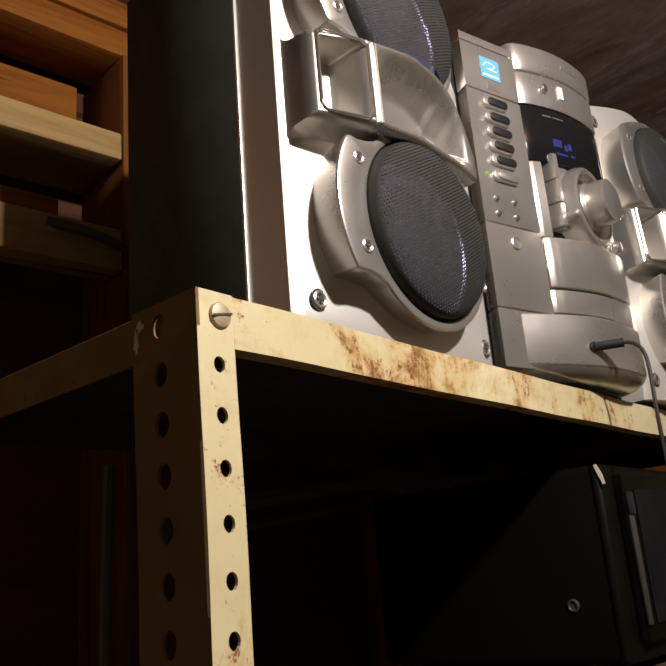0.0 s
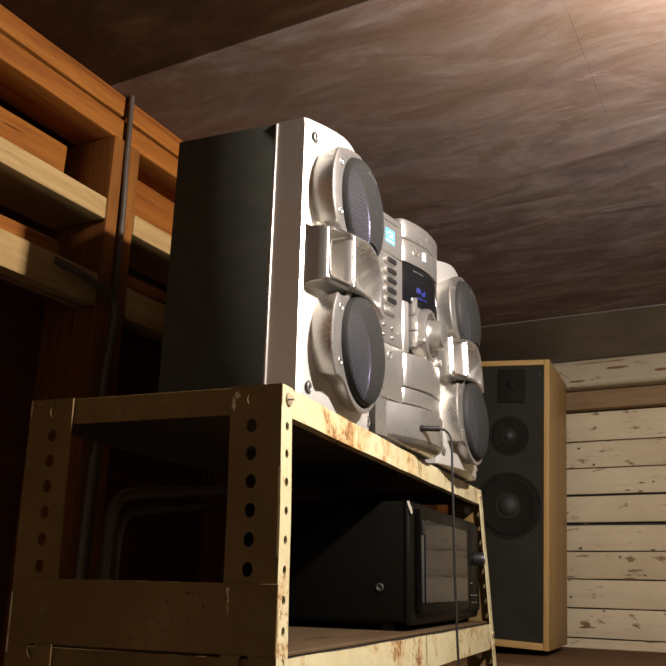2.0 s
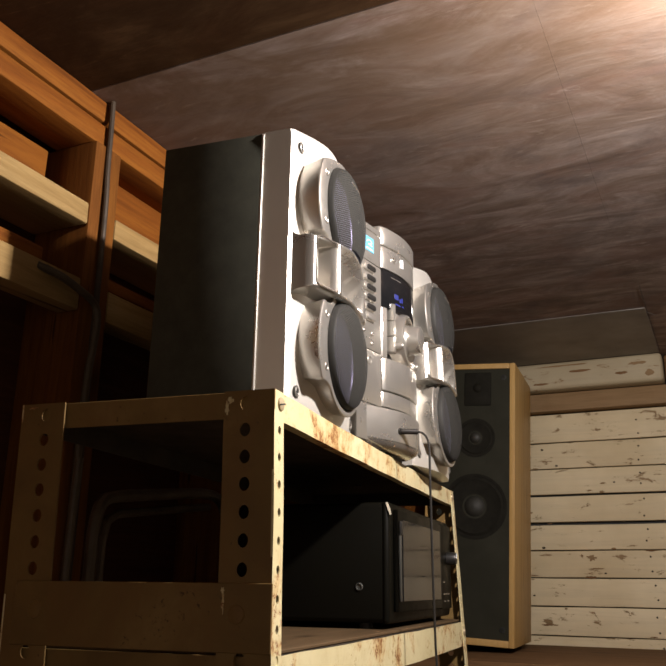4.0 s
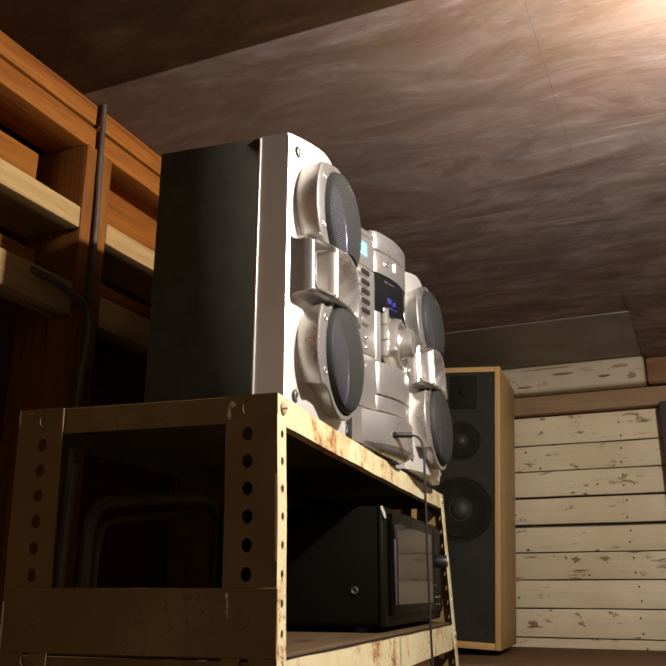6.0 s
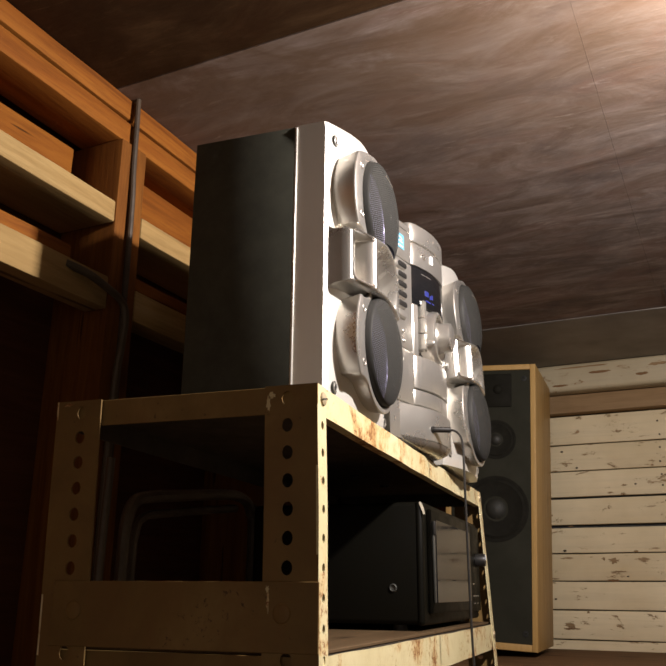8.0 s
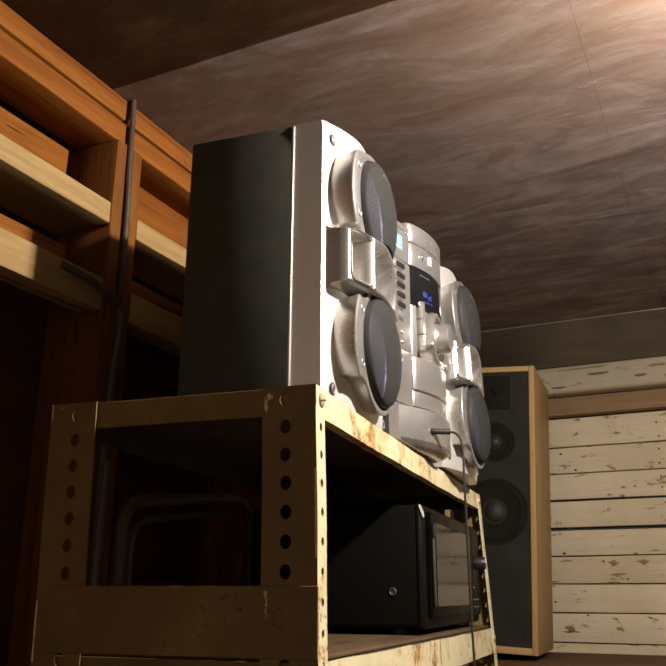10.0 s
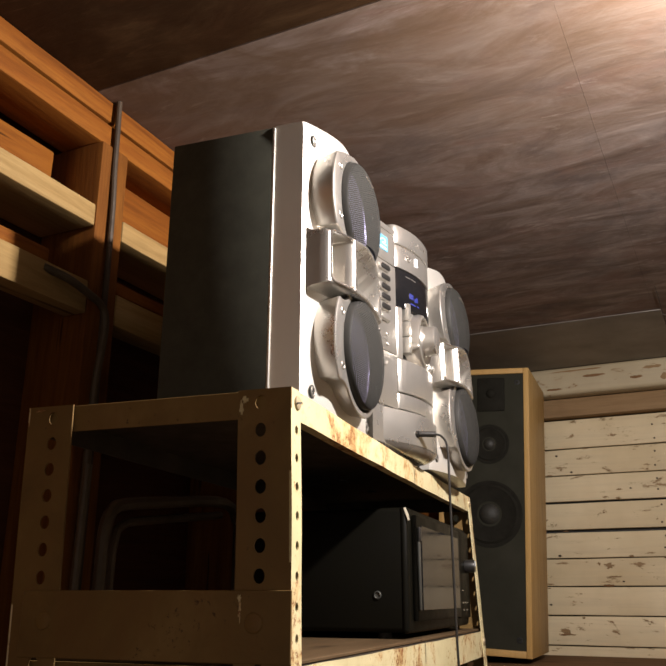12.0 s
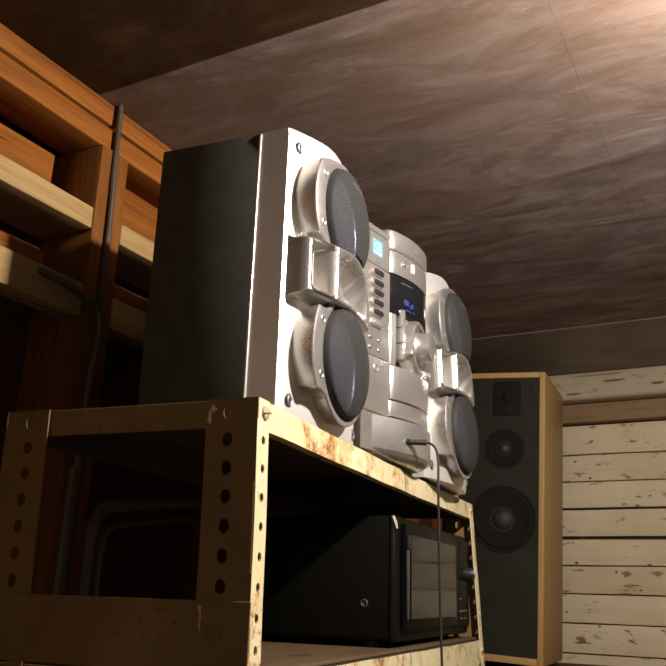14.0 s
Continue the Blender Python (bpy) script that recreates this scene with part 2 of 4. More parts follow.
def cream_rust():
    n = Nodes("cream_enamel_with_rust", rough=0.5, spec=0.45)
    v = n.map((1, 1, 1), random_shift=True)
    big = n.noise(v, 15, 8, 0.74, 0.4)
    fine = n.noise(v, 150, 6, 0.75)
    streak = n.noise(n.map((60, 60, 9), random_shift=True), 1.0, 6, 0.7, 0.3)
    tone = n.noise(v, 6, 3, 0.5)
    paint = n.ramp(tone, (0.3, (0.51, 0.44, 0.240)), (0.7, (0.63, 0.56, 0.345)))
    stain = n.math("ADD", n.math("MULTIPLY", big, 0.74), n.math("MULTIPLY", streak, 0.26))
    xyz = n.t.nodes.new("ShaderNodeSeparateXYZ")
    n.link(n.coord, xyz.inputs[0])
    away = n.math("MULTIPLY", n.math("SUBTRACT", xyz.outputs[0], 0.235), 9.0)
    worn = n.math("MULTIPLY", n.math("EXPONENT", n.math("MULTIPLY", n.math("MULTIPLY", away, away), -1.0)), n.math("GREATER_THAN", xyz.outputs[2], 1.45))
    stain = n.math("ADD", stain, n.math("MULTIPLY", worn, 0.07))
    paint = n.mix(n.ramp(stain, (0.51, 0.0), (0.63, 0.85)), paint, (0.42, 0.20, 0.035))
    paint = n.mix(n.ramp(stain, (0.575, 0.0), (0.64, 0.8)), paint, (0.17, 0.07, 0.02))
    grime = n.noise(v, 45, 8, 0.75)
    paint = n.mix(n.ramp(grime, (0.50, 0.0), (0.75, 0.35)), paint, (0.34, 0.23, 0.08))
    chip = n.math("ADD", n.math("MULTIPLY", big, 0.5), n.math("MULTIPLY", fine, 0.5))
    rust = n.ramp(fine, (0.3, (0.06, 0.022, 0.01)), (0.7, (0.24, 0.085, 0.02)))
    m = n.ramp(chip, (0.555, 0.0), (0.585, 1.0))
    n.color(n.mix(m, paint, rust)).set("Roughness", n.ramp(chip, (0.5, 0.42), (0.62, 0.85)))
    n.bump(n.math("SUBTRACT", n.math("MULTIPLY", fine, 0.4), m), 0.35, 0.0006)
    return n.mat


def silver(name="silver_painted_plastic", color=(0.60, 0.572, 0.525), rough=0.29, metal=0.85):
    n = Nodes(name, color, rough, metal)
    v = n.map((1, 1, 1))
    f = n.noise(v, 900, 2, 0.5)
    s = n.noise(v, 14, 5, 0.6)
    n.set("Roughness", n.ramp(s, (0.3, rough - 0.05), (0.7, rough + 0.08)))
    n.color(n.mix(n.ramp(s, (0.4, 0.0), (0.8, 0.25)), color, tuple(c * 0.82 for c in color)))
    n.bump(f, 0.05, 0.0002)
    return n.mat


def plain(name, color, rough=0.5, metal=0.0, vary=0.25, scale=25, spec=0.5, bump=0.05):
    n = Nodes(name, color, rough, metal, spec)
    s = n.noise(n.map((1, 1, 1), random_shift=True), scale, 6, 0.65)
    n.color(n.mix(n.ramp(s, (0.35, 0.0), (0.75, 1.0)), color, tuple(c * (1 - vary) for c in color)))
    n.set("Roughness", n.ramp(s, (0.3, max(rough - 0.07, 0.02)), (0.7, min(rough + 0.08, 1))))
    if bump:
        n.bump(s, bump, 0.001)
    return n.mat


def mesh_grille():
    n = Nodes("black_perforated_grille", (0.031, 0.030, 0.027), 0.75, 0.0, 0.15)
    d = n.voronoi(n.map((1, 0.0, 1), (0, 30, 0)), 450)
    d.node.inputs["Randomness"].default_value = 0.0
    n.set("Alpha", n.ramp(d, (0.23, 0.0), (0.30, 1.0)))
    return n.mat


def emitting(name, color, strength):
    n = Nodes(name, (0.01, 0.01, 0.02), 0.3)
    n.b.inputs["Emission Color"].default_value = (*color, 1)
    n.b.inputs["Emission Strength"].default_value = strength
    return n.mat


# the dark sheet's tint also holds weak light and warm bounce from the pine
PLY, PLY_DARK, WHITE, RUST = plywood(tint=(0.96, 1.0, 1.07)), plywood("stained_plywood_with_falloff", (0.23, 0.165, 0.092)), white_boards(), cream_rust()
BEAMPAINT = white_boards("dirty_white_paint", 0.6)
TRIM = wood("bare_brown_trim", (0.14, 0.08, 0.036), (0.25, 0.158, 0.08), (0.33, 0.225, 0.125), "y")
SILVER = silver()
SILVER_DULL = silver("silver_plastic_satin", (0.60, 0.57, 0.52), 0.27, 0.86)
# panel silver, lightened so the lamp's broad sheen sits in its colour
SILVER_PANEL = silver("silver_panel_sheen_in_colour", (0.80, 0.765, 0.70), 0.36, 0.62)
SILVER_BRIGHT = silver("polished_silver_trim", (0.75, 0.72, 0.68), 0.2, 0.95)
CHROME = plain("bright_steel", (0.72, 0.70, 0.66), 0.22, 1.0, 0.2, 60)
BLACK_VINYL = plain("black_vinyl_cabinet", (0.050, 0.049, 0.037), 0.65, 0, 0.3, 40, 0.15, 0.1)
BLACK = plain("black_plastic", (0.014, 0.013, 0.012), 0.4, 0, 0.3, 50)
GLOSS = plain("black_glass", (0.008, 0.008, 0.009), 0.08, 0, 0.2, 10, 0.35, 0.0)
OVEN = plain("black_enamel", (0.0042, 0.0038, 0.0024), 0.42, 0, 0.3, 30, 0.12)
DARKMETAL = plain("dark_grey_metal", (0.10, 0.10, 0.09), 0.4, 0.6, 0.3, 30)
RUBBER = plain("black_rubber", (0.02, 0.02, 0.02), 0.6)
GROOVE = plain("dark_joint", (0.03, 0.028, 0.025), 0.7)
CONE = plain("violet_blue_cone", (0.50, 0.48, 0.78), 0.35, 0.7, 0.2, 40)
GREY = plain("grey_green_baffle", (0.028, 0.0265, 0.0175), 0.8, 0, 0.25, 12, 0.15)
WOOFER = plain("dark_paper_cone", (0.0155, 0.014, 0.010), 0.8, 0, 0.3, 40, 0.1)
DUST = plain("grey_dust_cap", (0.026, 0.024, 0.018), 0.6, 0.0)
GRILLE = mesh_grille()
GRILLE_RIM = plain("black_grille_rim", (0.026, 0.025, 0.023), 0.6, 0.0, 0.2, 60, 0.2)
BLUE = emitting("blue_display_segments", (0.08, 0.12, 1.0), 0.35)
GREEN = emitting("green_indicator", (0.5, 0.9, 0.1), 0.8)
CYAN = plain("light_blue_sticker", (0.12, 0.38, 0.57), 0.4, 0, 0.1)
STICKER = plain("white_sticker", (0.75, 0.78, 0.80), 0.4, 0, 0.1)
CABLE = plain("dark_grey_cable", (0.022, 0.020, 0.018), 0.35)
DARKPIPE = plain("dark_iron_pipe", (0.055, 0.034, 0.018), 0.65, 0.1, 0.5, 30)
TUBING = plain("dull_brown_tubing", (0.10, 0.075, 0.05), 0.45, 0.3, 0.4, 20)
# tones of the two unseen walls, raised to bounce lamp light back
WEST_BOUNCE = plain("pale_unseen_wall", (0.62, 0.58, 0.51), 0.8, 0, 0.3, 5)
SHELLWALL = plain("brown_unseen_wall", (0.34, 0.27, 0.19), 0.8, 0, 0.4, 4)
CHIP = plain("bare_chipped_spot", (0.75, 0.68, 0.52), 0.5)
SHEETING = plain("dark_grey_sheeting", (0.235, 0.205, 0.175), 0.6, 0, 0.3, 6)
NAIL = plain("rusty_nail_head", (0.055, 0.034, 0.018), 0.8)
STRIP = plain("pale_edging", (0.20, 0.185, 0.165), 0.45)


# brown for the side steel: grime and the unlit sides' shade in one tone
def side_enamel():
    n = Nodes("brown_grime_and_shade", rough=0.6, spec=0.35)
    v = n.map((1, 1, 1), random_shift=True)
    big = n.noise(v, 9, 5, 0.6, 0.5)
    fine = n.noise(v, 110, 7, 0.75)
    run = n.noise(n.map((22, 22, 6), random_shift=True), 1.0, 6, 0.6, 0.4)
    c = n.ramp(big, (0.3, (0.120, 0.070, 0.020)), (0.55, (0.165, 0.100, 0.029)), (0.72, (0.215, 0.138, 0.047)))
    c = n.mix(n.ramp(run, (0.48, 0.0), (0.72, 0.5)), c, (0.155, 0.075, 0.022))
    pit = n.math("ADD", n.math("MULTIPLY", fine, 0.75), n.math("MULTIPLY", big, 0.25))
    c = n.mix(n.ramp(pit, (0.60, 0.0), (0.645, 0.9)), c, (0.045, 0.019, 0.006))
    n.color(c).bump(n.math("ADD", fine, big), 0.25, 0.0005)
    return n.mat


GRIME_SHADE = side_enamel()
# steel colour with the shade under and behind the shelf painted in
UNDER_SHADE = plain("steel_with_shade_painted_in", (0.045, 0.032, 0.02), 0.75, 0.1, 0.5, 20)
BOLT = plain("cream_painted_bolt", (0.50, 0.40, 0.25), 0.45, 0.3, 0.5, 90)


# ---- the shed: turned a little against the shelf ----
ROOM = pose(0, 0, 0, 0, 0, -6.5)
CEIL = 2.05
U0, U1, V0, V1 = -1.45, 2.159, -2.7, 0.535

floor_ob = structure(part("floor", boxed(U0 - .1, U1 + .1, V0 - .1, V1 + .1, -0.1, 0.0), FLOOR, matrix=ROOM), "worn brown wooden shed floor", "floor")

bm = bmesh.new()
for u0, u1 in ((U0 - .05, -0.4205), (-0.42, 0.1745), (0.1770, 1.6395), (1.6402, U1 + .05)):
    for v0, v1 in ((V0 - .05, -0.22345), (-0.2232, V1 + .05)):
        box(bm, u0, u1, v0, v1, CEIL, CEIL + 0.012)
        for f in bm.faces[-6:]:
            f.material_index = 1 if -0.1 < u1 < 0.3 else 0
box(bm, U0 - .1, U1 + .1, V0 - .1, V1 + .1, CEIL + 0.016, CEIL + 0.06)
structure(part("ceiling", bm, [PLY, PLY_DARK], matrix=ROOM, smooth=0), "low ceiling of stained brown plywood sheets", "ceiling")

# back wall: sheathing, studs, plates and ledges
patch = structure(part("ceiling_sheet", boxed(1.585, 2.058, -0.24, 0.425, CEIL - 0.0035, CEIL - 0.0004, 0.001, 1), SHEETING, matrix=ROOM), "dark sheet fixed flat under the ceiling", "ceiling")
part("edge", tube(bmesh.new(), [(1.582, 0.42, CEIL - 0.003), (1.582, 0.1, CEIL - 0.003), (1.583, -0.20, CEIL - 0.003), (1.600, -0.225, CEIL - 0.003), (1.66, -0.262, CEIL - 0.003)], 0.0006, 6), STRIP, patch, "pale edging strip")
part("edge", tube(bmesh.new(), [(1.40, -0.243, CEIL - 0.002), (1.7, -0.243, CEIL - 0.002), (2.05, -0.243, CEIL - 0.002)], 0.0006, 6), GROOVE, patch)
wall_north = structure(part("wall_north", boxed(U0 - .1, U1 + .1, V1, V1 + 0.04, 0, CEIL), SHEATH, matrix=ROOM), "open stud wall with dark sheathing", "wall")


def lumber(name, u0, u1, v0, v1, z0, z1, mat, label="", bev=0.003):
    """A timber of the wall with slightly uneven faces."""
    bm = boxed(u0, u1, v0, v1, z0, z1, bev)
    rnd = random.Random(round((u0 + z0) * 1000))
    longest = max((u1 - u0, 0), (v1 - v0, 1), (z1 - z0, 2))[1]
    if longest == 0:
        cuts = [e for e in bm.edges if abs((e.verts[0].co - e.verts[1].co)[0]) > 0.5 * (u1 - u0)]
        bmesh.ops.subdivide_edges(bm, edges=cuts, cuts=min(40, int((u1 - u0) / 0.03)), use_grid_fill=True)
        for v in bm.verts:
            v.co.z += 0.0016 * noise.noise((v.co.x * 9, z0 * 31, v.co.z * 20))
            v.co.y += 0.0012 * noise.noise((v.co.x * 7, v.co.z * 40, 3.3))
    return part(name, bm, mat, wall_north, label)


lumber("top_plate", U0, U1, 0.439, 0.52, 2.0135, CEIL - 0.001, PINE, "orange pine top plate")
lumber("top_plate", U0, U1, 0.436, 0.515, 1.970, 2.0060, PINE, "orange pine lower plate")
STUDS = (-1.02, -0.62, -0.215, 0.187, 0.60, 1.0, 1.4, 1.8)
for i, u in enumerate(STUDS):
    w = 0.058 if abs(u - 0.187) < 0.001 else 0.04
    lumber("stud", u, u + w, 0.430, 0.5345, 0.001, 1.9690, PINE_V, "upright pine stud")
for a, b in zip(STUDS, STUDS[1:]):
    w = 0.059 if abs(a - 0.187) < 0.001 else 0.041
    lumber("ledge", a + w, b - 0.001, 0.430, 0.5345, 1.828, 1.862, PALE, "pale weathered pine ledge")
    if abs(b - 0.187) < 0.001:
        lumber("blocking_board", a + w, 0.166, 0.505, 0.5345, 1.8625, 1.955, PINE)
        lumber("thin_batten", a + w, 0.118, 0.440, 0.480, 1.744, 1.766, PINE)
    else:
        lumber("blocking_board", a + w, b - 0.001, 0.500, 0.5345, 1.8625, 1.982, PINE)
        lumber("thin_batten", a + w, b - 0.001, 0.440, 0.480, 1.748, 1.768, PINE)
    lumber("cross_board", a + w, b - 0.001, 0.430, 0.470, 1.694, 1.743, PALE, "pale splintered cross board")

# conduit down the stud
conduit = tagged(part("conduit", tube(bmesh.new(), [(0.213, 0.430, 2.049), (0.212, 0.4275, 1.99), (0.212, 0.4265, 1.93), (0.213, 0.4235, 1.83), (0.214, 0.4235, 1.5), (0.214, 0.4235, 0.02)], 0.0046), DARKPIPE, matrix=ROOM),
                 "thin dark iron conduit running down a wall stud", "conduit")

# wall of painted boards
wall_east = structure(part("wall_east", boxed(U1 + 0.022, U1 + 0.06, V0 - .1, V1, 0, CEIL), GROOVE, matrix=ROOM), "wall of horizontal white-painted boards, flaking", "wall")
ZS = [1.893, 1.794, 1.706, 1.621, 1.531, 1.442, 1.356, 1.268, 1.179]
while ZS[-1] > 0.12:
    ZS.append(ZS[-1] - 0.088)
GAPS = {3: 0.006, 4: 0.009}
for i, (zt, zb) in enumerate(zip(ZS, ZS[1:])):
    g = GAPS.get(i, 0.0022)
    bm = boxed(U1 + 0.0005 * (i % 3), U1 + 0.0215, V0, V1 - 0.001, zb + 0.0012, zt - g, 0.0025, 2)
    cuts = [e for e in bm.edges if abs(e.verts[0].co.y - e.verts[1].co.y) > 1]
    bmesh.ops.subdivide_edges(bm, edges=cuts, cuts=60, use_grid_fill=True)
    for v in bm.verts:
        v.co.z += 0.0011 * noise.noise((v.co.y * 6, i * 3.7, v.co.z * 14))
        v.co.x += 0.0009 * noise.noise((v.co.y * 4, i * 5.1, 9.0))
    part("board", bm, WHITE, wall_east)
rnd = random.Random(4)
nail = None
for i, (zt, zb) in enumerate(zip(ZS[:10], ZS[1:11])):
    for v0 in (-0.141, -0.56):
        for dz in (0.022, 0.066):
            bm = lathe(bmesh.new(), [(0.0032, 0), (0.0028, -0.0015), (0.0001, -0.0016)], (0, 0, 0), "x", 8)
            ob = part("nail", bm, NAIL, wall_east) if nail is None else new("nail", nail.data)
            nail = nail or ob
            ob.parent = wall_east
            ob.location = (U1 - 0.0004, v0 + rnd.uniform(-.008, .008) - 0.012 * i / 9, zb + dz + rnd.uniform(-.008, .008))
for y, z, r in ((-0.119, 1.716, 1.0), (-0.06, 1.450, 1.2), (-0.074, 1.772, 1.0), (-0.30, 1.655, 0.8), (-0.25, 1.37, 0.8), (-0.02, 1.30, 0.9)):
    ob = new("nail", nail.data)
    ob.parent = wall_east
    ob.location, ob.scale = (U1 - 0.0006, 0.1132 * 2.13 + 0.9936 * y, z), (1, 1.5 * r, r)


def peel(y, z, w, h, seed):
    """A patch where the paint has come off: an irregular thin plate of bare wood."""
    rr = random.Random(seed)
    n = 22
    pts = []
    for k in range(n):
        a = 2 * math.pi * k / n
        q = rr.uniform(0.45, 1.15)
        pts.append((y + w * q * math.cos(a), z + h * q * math.sin(a)))
    return part("bare_patch", prism(bmesh.new(), pts, "x", U1 - 0.0012, U1 + 0.002), TRIM if seed % 3 else BENCH, wall_east, "bare wood where the paint peeled")


peel(0.031, 1.418, 0.018, 0.010, 1)
peel(0.062, 1.424, 0.006, 0.005, 2)
for k in range(46):
    zb = rnd.choice(ZS[1:9])
    low = zb < 1.5
    if not low and rnd.random() < 0.55:
        continue
    peel(rnd.uniform(-0.75, 0.42), zb + rnd.choice((0.004, 0.006, 0.03, 0.084)) + rnd.uniform(-.003, .003), rnd.uniform(0.006, 0.03 if low else 0.016), rnd.uniform(0.0015, 0.0045), 10 + k)
KNOTS = ((0.140, 1.976, 0.027, 0.0045, 1), (0.012, 2.012, 0.040, 0.0045, 3), (0.06, 2.034, 0.09, 0.0030, 2), (-0.12, 1.992, 0.020, 0.0050, 5), (-0.17, 2.020, 0.030, 0.0060, 4), (-0.205, 1.985, 0.014, 0.0120, 6))
bm = boxed(2.062, U1 + 0.02, -0.245, V1 - 0.001, 1.957, CEIL - 0.001, 0.012, 3)
part("beam", bm, BEAMPAINT, wall_east, "white-painted ceiling beam with worn end")
for v0, z0, w, h, seed in KNOTS:
    rr = random.Random(seed)
    pts = [(v0 + w * rr.uniform(0.7, 1.1) * math.cos(a), z0 + h * rr.uniform(0.6, 1.15) * math.sin(a)) for a in (2 * math.pi * k / 20 for k in range(20))]
    part("knot", prism(bmesh.new(), pts, "x", 2.0612, 2.0640), BENCH if seed % 2 else TRIM, wall_east, "dark knot in the beam")
part("trim_board", boxed(2.118, U1 + 0.02, -0.42, V1 - 0.001, 1.8945, 1.9555, 0.004), TRIM, wall_east, "bare brown trim board")
part("beam_end", boxed(2.098, U1 + 0.02, V0, -0.248, 1.960, CEIL - 0.001, 0.010, 3), BENCH, wall_east, "brown unpainted beam")

dark_post = tagged(part("door_post", boxed(2.06, 2.155, -0.40, -0.275, 0.001, 1.893, 0.004), GROOVE, matrix=ROOM), "dark upright post beside the white board wall", "post")

# unseen walls close the room and brighten the sides that face them
structure(part("wall_south", boxed(U0 - .1, U1 + .1, V0 - .14, V0 - 0.101, 0, CEIL), SHELLWALL, matrix=ROOM), "unseen plain wall, toned to bounce light", "wall")
structure(part("wall_west", boxed(U0 - .14, U0 - 0.101, V0 - .1, V1, 0, CEIL), WEST_BOUNCE, matrix=ROOM), "unseen pale wall, toned to bounce light", "wall")

# bench below the floorstanding loudspeaker
bench = thing("bench", "brown wooden bench along the board wall", "bench", (0, 0, 0), matrix=ROOM)
part("benchtop", boxed(1.45, 2.154, -1.2, 0.425, 1.118, 1.150, 0.003), BENCH, bench)
for u in (1.5, 2.07):
    for v in (-1.15, 0.34):
        part("leg", boxed(u, u + 0.06, v, v + 0.06, 0.0, 1.117, 0.003), BENCH, bench)


# ---- the slotted steel shelf ----
TOP, LOW = 1.5, 1.262
SX, SY = 0.905, 0.285
PITCH = 0.0254


def slotted(bm, w, t, n, z_top, hole_at, along, flip=1.0, hole_r=0.0036):
    """A steel strip hanging down from z_top with n round holes; along: 0 lies in x, 1 lies in y."""
    seg = 12

    def at(a, z, d):
        return (a * flip, d, z) if along == 0 else (d * flip, a, z)
    z = z_top
    for k in range(n):
        zc = z_top - 0.0125 - k * PITCH
        z1, z0 = (z_top if k == 0 else zc + PITCH / 2), zc - PITCH / 2
        for d, turn in ((0.0, 1), (t, -1)):
            hole = [bm.verts.new(at(hole_at + hole_r * math.cos(2 * math.pi * i / seg), zc + hole_r * 1.18 * math.sin(2 * math.pi * i / seg), d)) for i in range(seg)]
            rim = []
            for i in range(seg):
                c, s = math.cos(2 * math.pi * i / seg), math.sin(2 * math.pi * i / seg)
                ka = ((w - hole_at) / c if c > 1e-6 else (-hole_at / c if c < -1e-6 else 1e9))
                ks = ((z1 - zc) / s if s > 1e-6 else ((z0 - zc) / s if s < -1e-6 else 1e9))
                q = min(ka, ks)
                rim.append(bm.verts.new(at(hole_at + q * c, zc + q * s, d)))
            for i in range(seg):
                j = (i + 1) % seg
                bm.faces.new((hole[i], hole[j], rim[j], rim[i]))
            corners = {}
            for i in range(seg):
                j = (i + 1) % seg
                a, b = rim[i].co, rim[j].co
                ax = 0 if along == 0 else 1
                if abs(a[ax] - b[ax]) > 1e-6 and abs(a.z - b.z) > 1e-6:
                    edge = max((a[ax], b[ax]), key=lambda x: abs(x - (hole_at * flip if along == 0 else hole_at)))
                    up = max((a.z, b.z), key=lambda x: abs(x - zc))
                    co = (edge, a.y, up) if along == 0 else (a.x, edge, up)
                    bm.faces.new((rim[i], rim[j], bm.verts.new(co)))
            if d == 0.0:
                first = hole
            else:
                for i in range(seg):
                    j = (i + 1) % seg
                    bm.faces.new((first[i], first[j], hole[j], hole[i]))
    zb = z_top - 0.0125 - (n - 0.5) * PITCH
    for a in (0.0, w):
        q = [bm.verts.new(at(a, zz, d)) for zz, d in ((z_top, 0), (zb, 0), (zb, t), (z_top, t))]
        bm.faces.new(q)
    for zz in (z_top, zb):
        bm.faces.new([bm.verts.new(at(a, zz, d)) for a, d in ((0, 0), (w, 0), (w, t), (0, t))])


shelf = thing("shelf_unit", "cream enamelled slotted-angle steel shelf unit, rusty and chipped", "shelf", (0, 0, 0))


def post(x, y, fx, fy, lean_x, lean_y):
    """One angle post: a narrow flange along x, a wide one along y; it leans by the given metres per metre of height."""
    bm = bmesh.new()
    n = 59
    slotted(bm, 0.0235, 0.0018, n, TOP, 0.0130, 0, fx)
    front = len(bm.faces)
    slotted(bm, 0.0525, 0.0018, n, TOP, 0.0300, 1, fx, 0.0056)
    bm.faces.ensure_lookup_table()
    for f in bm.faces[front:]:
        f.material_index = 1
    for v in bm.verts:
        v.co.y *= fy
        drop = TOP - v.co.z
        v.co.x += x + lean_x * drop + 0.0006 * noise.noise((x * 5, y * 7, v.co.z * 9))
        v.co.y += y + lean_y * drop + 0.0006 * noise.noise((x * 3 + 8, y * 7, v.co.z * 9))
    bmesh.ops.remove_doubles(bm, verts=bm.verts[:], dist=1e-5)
    return part("post", bm, [RUST, GRIME_SHADE], shelf, smooth=0)


LEAN_L, LEAN_R = -0.020, -0.060
post(-0.0030, -0.0012, 1, 1, 0.0, LEAN_L)
post(SX, 0, -1, 1, 0.0, LEAN_R)
